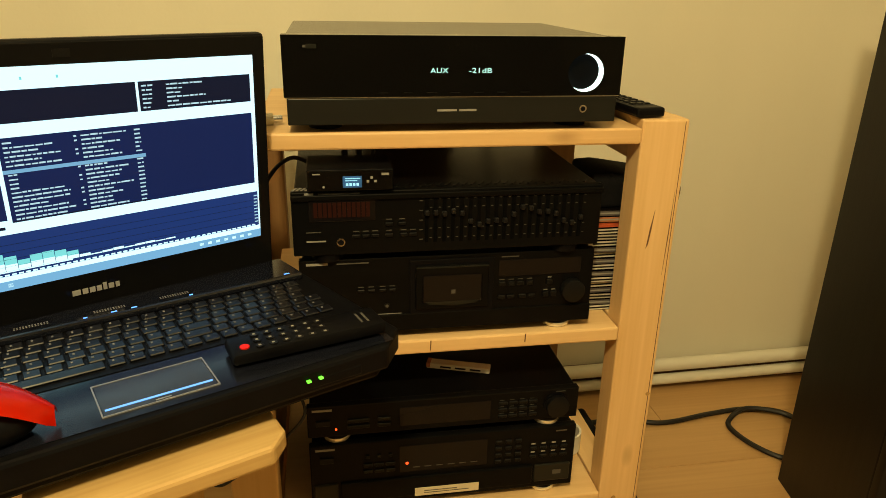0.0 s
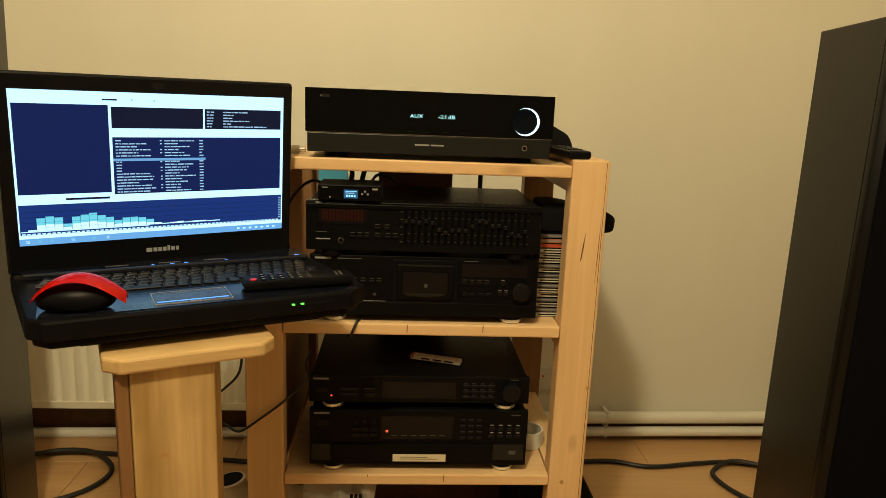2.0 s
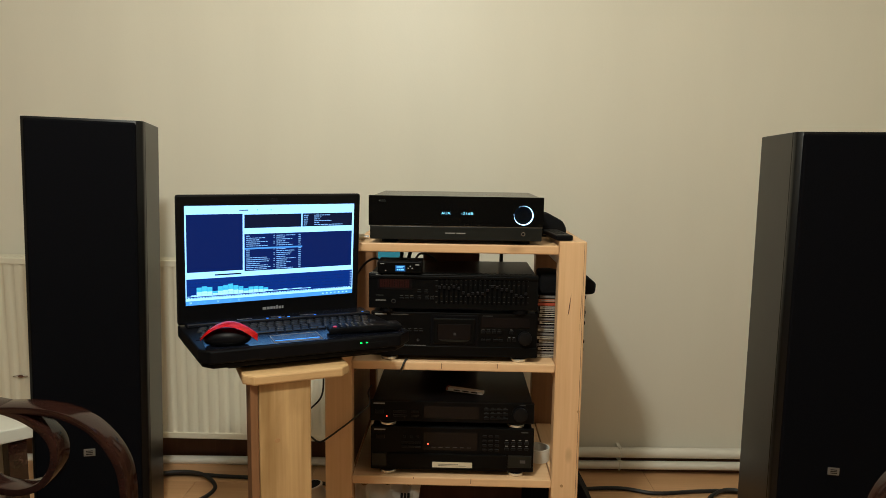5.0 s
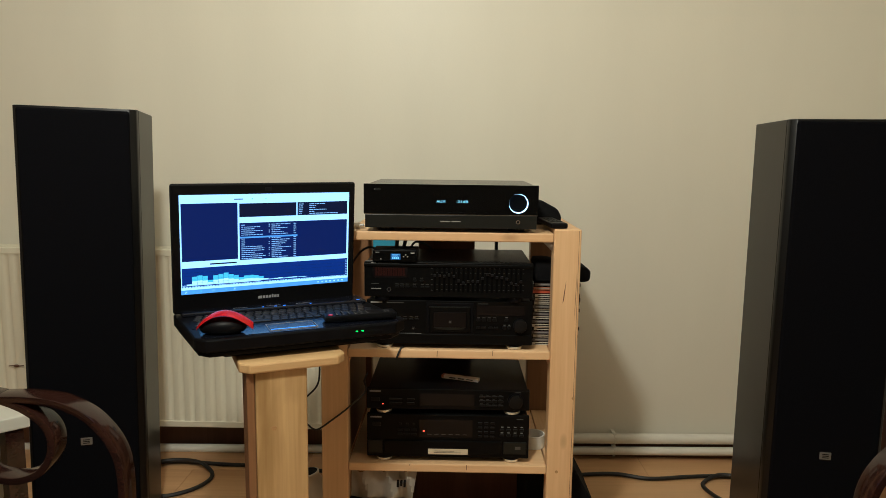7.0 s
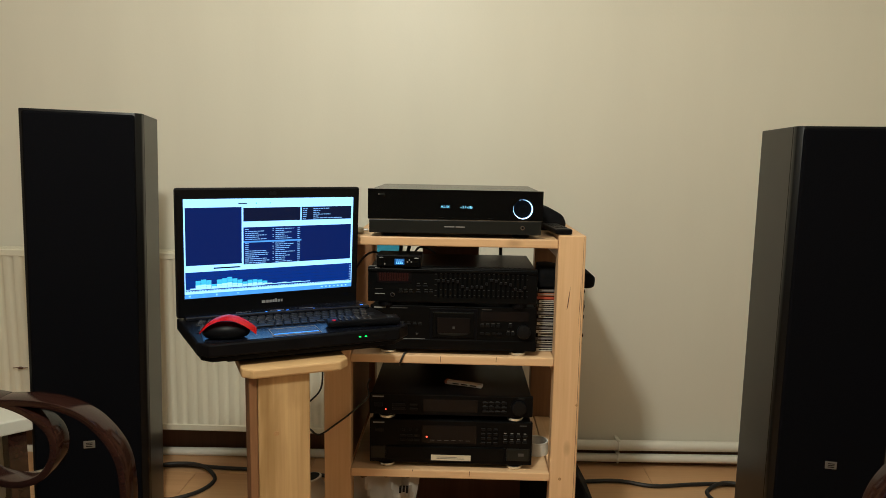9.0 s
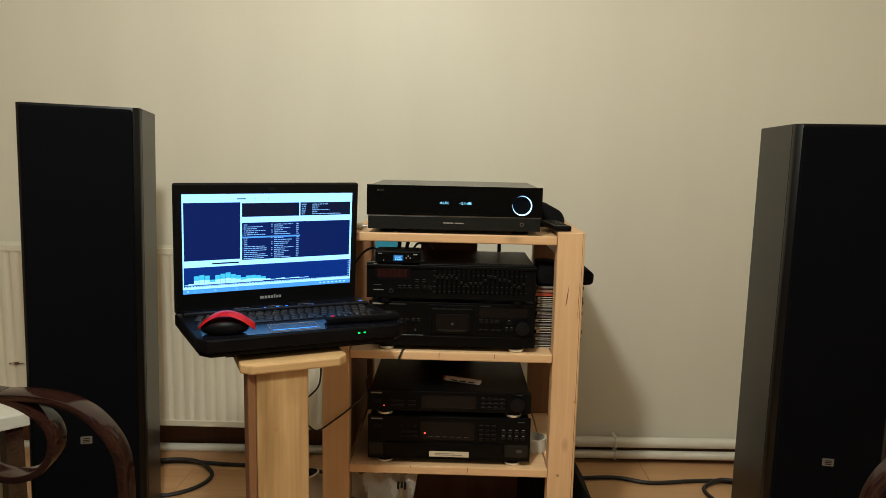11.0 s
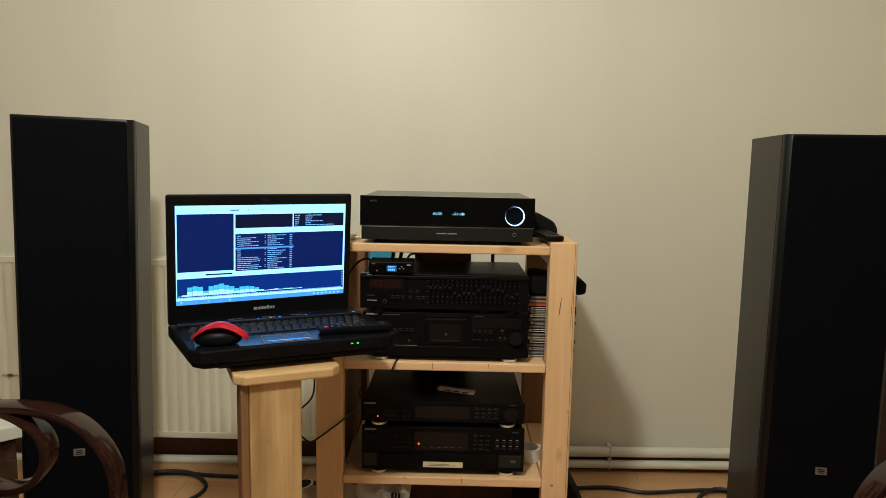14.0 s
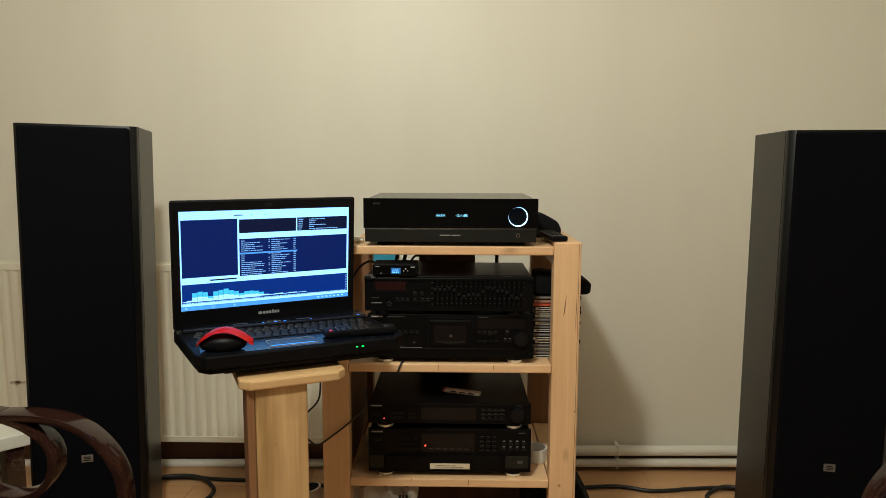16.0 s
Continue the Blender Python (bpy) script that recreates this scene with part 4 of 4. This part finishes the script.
rem2 = thing("remote_control", "slim black remote control on the rack post", "remote", pose(0.500, 1.015, 0.9385, 0, 0, 6))
pbox("body", rem2, M_black, -0.022, 0.022, 0.0, 0.165, 0.0, 0.014, bevel=0.004)
for i in range(7):
    for j in range(3):
        pbox("key", rem2, M_btn, -0.015 + j * 0.011, -0.007 + j * 0.011, 0.03 + i * 0.017, 0.04 + i * 0.017, 0.0135, 0.0158, bevel=0.0008, seg=1)
pch = thing("black_pouch", "small black soft case behind the amplifier corner", "pouch", pose(0.455, 1.22, 0.927))
part("pouch_body", prism(bmesh.new(), [(0, 0), (0.075, 0), (0.082, 0.02), (0.070, 0.045), (0.03, 0.066), (0.0, 0.07)], 0, 0.09, "y", bevel=0.008), M_fabric, pch, smooth=True)

strip = thing("paper_strip", "narrow white packet with a red end on the tuner", "packet", pose(0.254, 1.105, 0.5045, 0, 0, -19))
pbox("packet", strip, M_paper, -0.053, 0.053, -0.009, 0.009, 0, 0.009, bevel=0.001)
pbox("red_end", strip, M_blush, -0.0535, -0.047, -0.0093, 0.0093, 0.002, 0.0094, label="red printed end")
for i in range(3):
    pbox("print_bar", strip, M_btn, -0.03 + i * 0.025, -0.012 + i * 0.025, -0.0094, -0.0088, 0.003, 0.006)

reel = thing("tape_reel", "white ring of tape lying beside the disc changer", "tape", pose(0.464, 1.14, 0.3015))
bm = bmesh.new()
loops = [[bm.verts.new((r_ * math.cos(a), r_ * math.sin(a), z_)) for a in np.linspace(0, math.tau, 33)[:-1]] for r_, z_ in ((0.033, 0.0), (0.033, 0.036), (0.029, 0.036), (0.029, 0.0))]
for A, B in zip(loops, loops[1:] + loops[:1]):
    for k in range(32):
        bm.faces.new((A[k], A[(k + 1) % 32], B[(k + 1) % 32], B[k]))
part("ring", bm, M_white, reel, smooth=True)

plug = thing("cable_adapter", "small cream adapter plug lying on the top shelf", "adapter", pose(-0.032, 1.06, 0.9265, 0, 0, 10))
part("body", cyl(bmesh.new(), 0.008, 0.026, pose(0, 0, 0.008, 0, 90, 0), seg=16, bevel=0.001), M_cream, plug, smooth=True)
part("tip", cyl(bmesh.new(), 0.005, 0.012, pose(0.019, 0, 0.008, 0, 90, 0), seg=12), M_chrome, plug, smooth=True)
net = thing("small_carton", "small turquoise carton standing on the radiator", "box", pose(-0.065, 1.715, 0.774))
pbox("carton", net, M_cyan, 0.0, 0.085, 0.0, 0.045, 0.0, 0.075, bevel=0.002)
pbox("dark_side", net, M_btn, -0.035, -0.002, 0.005, 0.04, 0.0, 0.055, bevel=0.002)
tie = thing("cord_knot", "short brown knotted cord on the radiator", "cord", pose(-1.374, 1.694, 0.331))
bm = tube(bmesh.new(), [(-0.028, 0, -0.001), (-0.012, 0, 0.001), (0.012, 0, 0.0), (0.028, 0, 0.001)], 0.0015)
bmesh.ops.create_uvsphere(bm, u_segments=10, v_segments=8, radius=1, matrix=Matrix.LocRotScale((0, 0, 0), None, (0.011, 0.005, 0.005)))
part("knot", bm, M_brown, tie, smooth=True)


def cable(name, label, ctrl, r=0.004, material=None):
    c = thing(name, label, "cable", pose(0, 0, 0))
    part("sheath", tube(bmesh.new(), curve_pts(ctrl), r), material or M_cable, c, smooth=True)
    return c


cable("audio_cable", "black audio cable curling up behind the dac", [(0.075, 1.082, 0.87), (0.075, 1.12, 0.885), (0.07, 1.17, 0.90), (0.07, 1.25, 0.93), (0.07, 1.43, 0.90)], 0.005)
cable("audio_cable", "black audio cable curling up behind the dac", [(0.095, 1.082, 0.87), (0.097, 1.12, 0.885), (0.10, 1.17, 0.90), (0.10, 1.25, 0.93), (0.10, 1.43, 0.90)], 0.005)
cable("audio_cable", "thin black cable arching behind the dac", [(0.11, 1.083, 0.868), (0.125, 1.12, 0.885), (0.15, 1.16, 0.875), (0.165, 1.22, 0.855)], 0.003)
cable("audio_cable", "thin black cable from the dac to the laptop", [(0.030, 1.083, 0.866), (0.0, 1.10, 0.872), (-0.03, 1.09, 0.85), (-0.05, 1.08, 0.80), (-0.04, 1.10, 0.70)], 0.003)
cable("aerial_cable", "black cable hanging behind the rack", [(0.365, 1.43, 0.91), (0.365, 1.435, 0.80), (0.366, 1.44, 0.6)], 0.006)
cable("usb_cable", "thin black cable hanging from the laptop across the rack post", [(-0.012, 1.16, 0.50), (-0.008, 1.06, 0.512), (0.000, 1.012, 0.497), (-0.042, 0.999, 0.458), (-0.084, 0.999, 0.424), (-0.120, 0.998, 0.398), (-0.136, 0.996, 0.398), (-0.152, 0.992, 0.413), (-0.178, 0.98, 0.432), (-0.190, 0.965, 0.462), (-0.170, 0.955, 0.482), (-0.140, 0.95, 0.505), (-0.112, 0.948, 0.540), (-0.107, 0.945, 0.60), (-0.110, 0.93, 0.66), (-0.12, 0.91, 0.71)], 0.0024)
cable("audio_cable", "short black cable hanging over the shelf edge", [(0.10, 1.03, 0.618), (0.096, 1.01, 0.619), (0.091, 1.0015, 0.610), (0.086, 1.001, 0.597), (0.084, 1.016, 0.586), (0.082, 1.06, 0.580)], 0.0028)
cable("speaker_cable", "thick black speaker cable looping on the floor", [(0.52, 1.60, FLOOR + 0.008), (0.80, 1.648, FLOOR + 0.008), (0.94, 1.615, FLOOR + 0.008), (1.09, 1.636, FLOOR + 0.008), (1.21, 1.646, FLOOR + 0.008), (1.30, 1.62, FLOOR + 0.008), (1.33, 1.56, FLOOR + 0.012), (1.28, 1.60, FLOOR + 0.022), (1.20, 1.63, FLOOR + 0.02), (1.135, 1.60, FLOOR + 0.008), (1.118, 1.555, FLOOR + 0.008), (1.14, 1.48, FLOOR + 0.008), (1.19, 1.42, FLOOR + 0.008), (1.28, 1.38, FLOOR + 0.02), (1.30, 1.362, FLOOR + 0.10)], 0.007)
cable("speaker_cable", "thick black speaker cable looping on the floor", [(-0.20, 1.62, FLOOR + 0.008), (-0.45, 1.655, FLOOR + 0.008), (-0.62, 1.665, FLOOR + 0.008), (-0.76, 1.68, FLOOR + 0.008), (-0.86, 1.66, FLOOR + 0.012), (-0.90, 1.62, FLOOR + 0.02), (-0.80, 1.66, FLOOR + 0.022), (-0.70, 1.655, FLOOR + 0.02), (-0.63, 1.60, FLOOR + 0.008), (-0.62, 1.53, FLOOR + 0.008), (-0.66, 1.46, FLOOR + 0.008), (-0.74, 1.415, FLOOR + 0.01), (-0.80, 1.395, FLOOR + 0.06)], 0.007)

# ---- under the rack ----
bagbox = thing("black_box", "black fabric-covered box on the floor behind the rack post", "box", pose(0.44, 1.09, FLOOR))
part("box_body", prism(bmesh.new(), [(0, 0), (0.165, 0), (0.205, 0.16), (0.14, 0.28), (0.0, 0.275)], 0, 0.24, "y", bevel=0.006), M_fabric, bagbox)

carrier = thing("carrier_bag", "crumpled white carrier bag with black print under the shelf", "bag", pose(-0.045, 1.055, FLOOR))
bm = bmesh.new()
NX, NZ = 22, 16
rows = []
for i in range(NX + 1):
    row = []
    for j in range(NZ + 1):
        u, v = i / NX, j / NZ
        x = 0.004 + (0.13 + 0.05 * v) * u
        k = min(max((v - 0.64) / 0.09, 0), 1)
        y = -0.052 * k * k * (3 - 2 * k) + 0.005 * noise.noise(Vector((u * 6, v * 5, 0.3))) + (0.004 + 0.020 * k) * abs(math.sin(9.0 * u + 5.0 * v + 0.8 * noise.noise(Vector((u * 3, v * 3, 1.1)))))
        z = 0.30 * v + 0.006 * noise.noise(Vector((u * 6, v * 5, 7.3)))
        row.append(bm.verts.new((x, y + 0.014, z)))
    rows.append(row)
for i in range(NX):
    for j in range(NZ):
        bm.faces.new((rows[i][j], rows[i + 1][j], rows[i + 1][j + 1], rows[i][j + 1]))
bmesh.ops.solidify(bm, geom=bm.faces[:], thickness=-0.06)
part("bag_body", bm, M_bag, carrier, smooth=True)
bm = bmesh.new()
for i in range(3):
    box(bm, 0.130 + 0.009 * i, 0.136 + 0.009 * i, -0.046, -0.030, 0.262 + 0.003 * (i % 2), 0.276)
part("print_mark", bm, M_btn, carrier)
part("strap", prism(bmesh.new(), [(0.004, 0.214), (0.05, 0.214), (0.046, 0.224), (0.004, 0.232)], -0.050, -0.036, "y", bevel=0.002), M_fabric, carrier, "black strap")

pot = thing("pot", "pale ceramic pot with a dark mouth on the floor", "pot", pose(-0.140, 1.175, FLOOR, 0, -9, 0))
PROFILE = ((0.0, 0.001), (0.052, 0.008), (0.070, 0.03), (0.082, 0.08), (0.078, 0.13), (0.060, 0.17), (0.038, 0.20), (0.031, 0.222), (0.034, 0.232), (0.029, 0.234))
bm = bmesh.new()
rings = [[bm.verts.new((r_ * math.cos(a) + 0.012 * (z / 0.23) ** 2 * -1, r_ * math.sin(a) - 0.015 * (z / 0.23) ** 2, z)) for a in np.linspace(0, math.tau, 33)[:-1]] for r_, z in PROFILE[1:]]
for A, B in zip(rings, rings[1:]):
    for k in range(32):
        bm.faces.new((A[k], A[(k + 1) % 32], B[(k + 1) % 32], B[k]))
bm.faces.new(rings[0][::-1])
part("body", bm, M_shoe, pot, smooth=True)
part("mouth", cyl(bmesh.new(), 0.0295, 0.012, pose(-0.012, -0.015, 0.2265), seg=28), M_fabric, pot, "dark mouth", smooth=True)

# ---- chairs and side table in front ----
def bent_band(bm, ctrl, wide, thick, across):
    """A flat bent strip: wide along the direction across."""
    pts = curve_pts(ctrl, 8)
    ac = Vector(across).normalized()
    rings = []
    for i, p in enumerate(pts):
        d = (pts[min(i + 1, len(pts) - 1)] - pts[max(i - 1, 0)]).normalized()
        n = d.cross(ac).normalized()
        row = []
        for k in range(12):
            a = k * math.tau / 12
            ca, sa = math.cos(a), math.sin(a)
            row.append(bm.verts.new(p + ac * wide / 2 * math.copysign(abs(ca) ** 0.32, ca) + n * thick / 2 * math.copysign(abs(sa) ** 0.32, sa)))
        rings.append(row)
    for A, B in zip(rings, rings[1:]):
        for k in range(12):
            bm.faces.new((A[k], A[(k + 1) % 12], B[(k + 1) % 12], B[k]))
    bm.faces.new(rings[0][::-1])
    bm.faces.new(rings[-1])
    return bm


def chair(m, f=1):
    """f: 1 faces along x, -1 against it."""
    c = thing("armchair", "dark polished bentwood armchair with scrolled arms", "chair", m, group="bentwood armchairs")
    ARM = ((-0.30, 0.626), (-0.18, 0.636), (-0.08, 0.643), (-0.012, 0.644), (0.050, 0.636), (0.102, 0.614), (0.140, 0.580), (0.167, 0.538), (0.180, 0.488), (0.182, 0.40), (0.175, 0.2), (0.165, 0.0))
    CURL = ((-0.10, 0.640), (-0.06, 0.632), (-0.015, 0.613), (0.022, 0.584), (0.037, 0.550), (0.031, 0.508), (0.003, 0.472), (-0.046, 0.456), (-0.10, 0.464), (-0.15, 0.49))
    REAR = ((-0.31, 0.90), (-0.30, 0.68), (-0.27, 0.40), (-0.31, 0.0))
    for side in (-0.27, 0.27):
        part("armrest", bent_band(bmesh.new(), [(x * f, side, z * 0.988) for x, z in ARM], 0.054, 0.017, (0, 1, 0)), M_chair, c, smooth=True)
        part("scroll", bent_band(bmesh.new(), [(x * f, side, z) for x, z in CURL], 0.052, 0.018, (0, 1, 0)), M_chair, c, smooth=True)
        part("rear_leg", bent_band(bmesh.new(), [(x * f, side, z) for x, z in REAR], 0.035, 0.03, (0, 1, 0)), M_chair, c, smooth=True)
    lo, hi = sorted((-0.27 * f, 0.18 * f))
    part("seat", box(bmesh.new(), lo, hi, -0.25, 0.25, 0.36, 0.41, bevel=0.015), M_fabric, c, "dark upholstered seat")
    part("backrest", box(bmesh.new(), -0.30 * f - 0.012, -0.30 * f + 0.012, -0.25, 0.25, 0.60, 0.88, bevel=0.01), M_chair, c)
    return c


chair(pose(-0.648, 0.37, FLOOR))
chair(pose(1.225, 0.271, FLOOR), -1)
table = thing("side_table", "white painted side table with square top", "table", pose(-0.768, 0.80, FLOOR))
TZ = 0.503 - FLOOR
e1, e2 = Vector((-0.72, -0.69)), Vector((-0.80, 0.60))
q = [Vector((0, 0)), e2 * 0.42, e1 * 0.19 + e2 * 0.42, e1 * 0.19]
part("tabletop", prism(bmesh.new(), [tuple(v) for v in q], TZ - 0.032, TZ, bevel=0.003), M_table, table)
for k0, k1 in ((0.02, 0.04), (0.15, 0.17)):
    q2 = [e1 * k0 + e2 * 0.03, e1 * k0 + e2 * 0.38, e1 * k1 + e2 * 0.38, e1 * k1 + e2 * 0.03]
    part("side_panel", prism(bmesh.new(), [tuple(v) for v in q2], 0, TZ - 0.033), M_table, table)

# Dark post added at the corner, standing for shadow below the top.
part("corner_leg", prism(bmesh.new(), [tuple(e1 * a + e2 * b) for a, b in ((0.012, 0.008), (0.012, 0.045), (0.05, 0.045), (0.05, 0.008))], 0.0, TZ - 0.033), M_chair, table, "dark post added for the shade below the tabletop")

cup = thing("cupboard", "low dark red-brown wooden cupboard against the wall", "cupboard", pose(1.750, 1.62, FLOOR))
M_cup = wood("red_brown_wood", (0.055, 0.018, 0.012), (0.03, 0.010, 0.007), "z", rough=0.35, knots=False)
pbox("body", cup, M_cup, 0.0, 0.38, 0.018, 0.185, 0.0, 0.62, bevel=0.003)
door_c = pbox("door", cup, M_cup, 0.003, 0.377, 0.0, 0.0175, 0.06, 0.60, bevel=0.002)
part("handle", cyl(bmesh.new(), 0.009, 0.02, pose(0.03, -0.010, 0.56, 90), seg=16, bevel=0.002), M_chrome, door_c, "small metal knob", smooth=True)

# ---- floor planks, along the wall ----
plank_me = {}
rnd = random.Random(8)
PW, PL = 0.193, 1.25
y = WALL - 0.001
row = 0
while y > Y0 + 0.2:
    x = X0 - (row * 0.41) % PL
    while x < X1:
        a, b = max(x, X0 + 0.002), min(x + PL, X1 - 0.002)
        if b - a > 0.02:
            key = round(b - a, 3)
            if key not in plank_me:
                bm = bmesh.new()
                box(bm, 0.0006, b - a - 0.0006, -PW + 0.0006, -0.0006, -0.007, 0.0, bevel=0.0008, seg=1)
                me = bpy.data.meshes.new("plank")
                bm.to_mesh(me)
                bm.free()
                me.materials.append(M_lam)
                plank_me[key] = me
            p = new("plank", plank_me[key])
            p.location = (a, y, FLOOR)
            p.parent = floor
        x += PL
    y -= PW
    row += 1
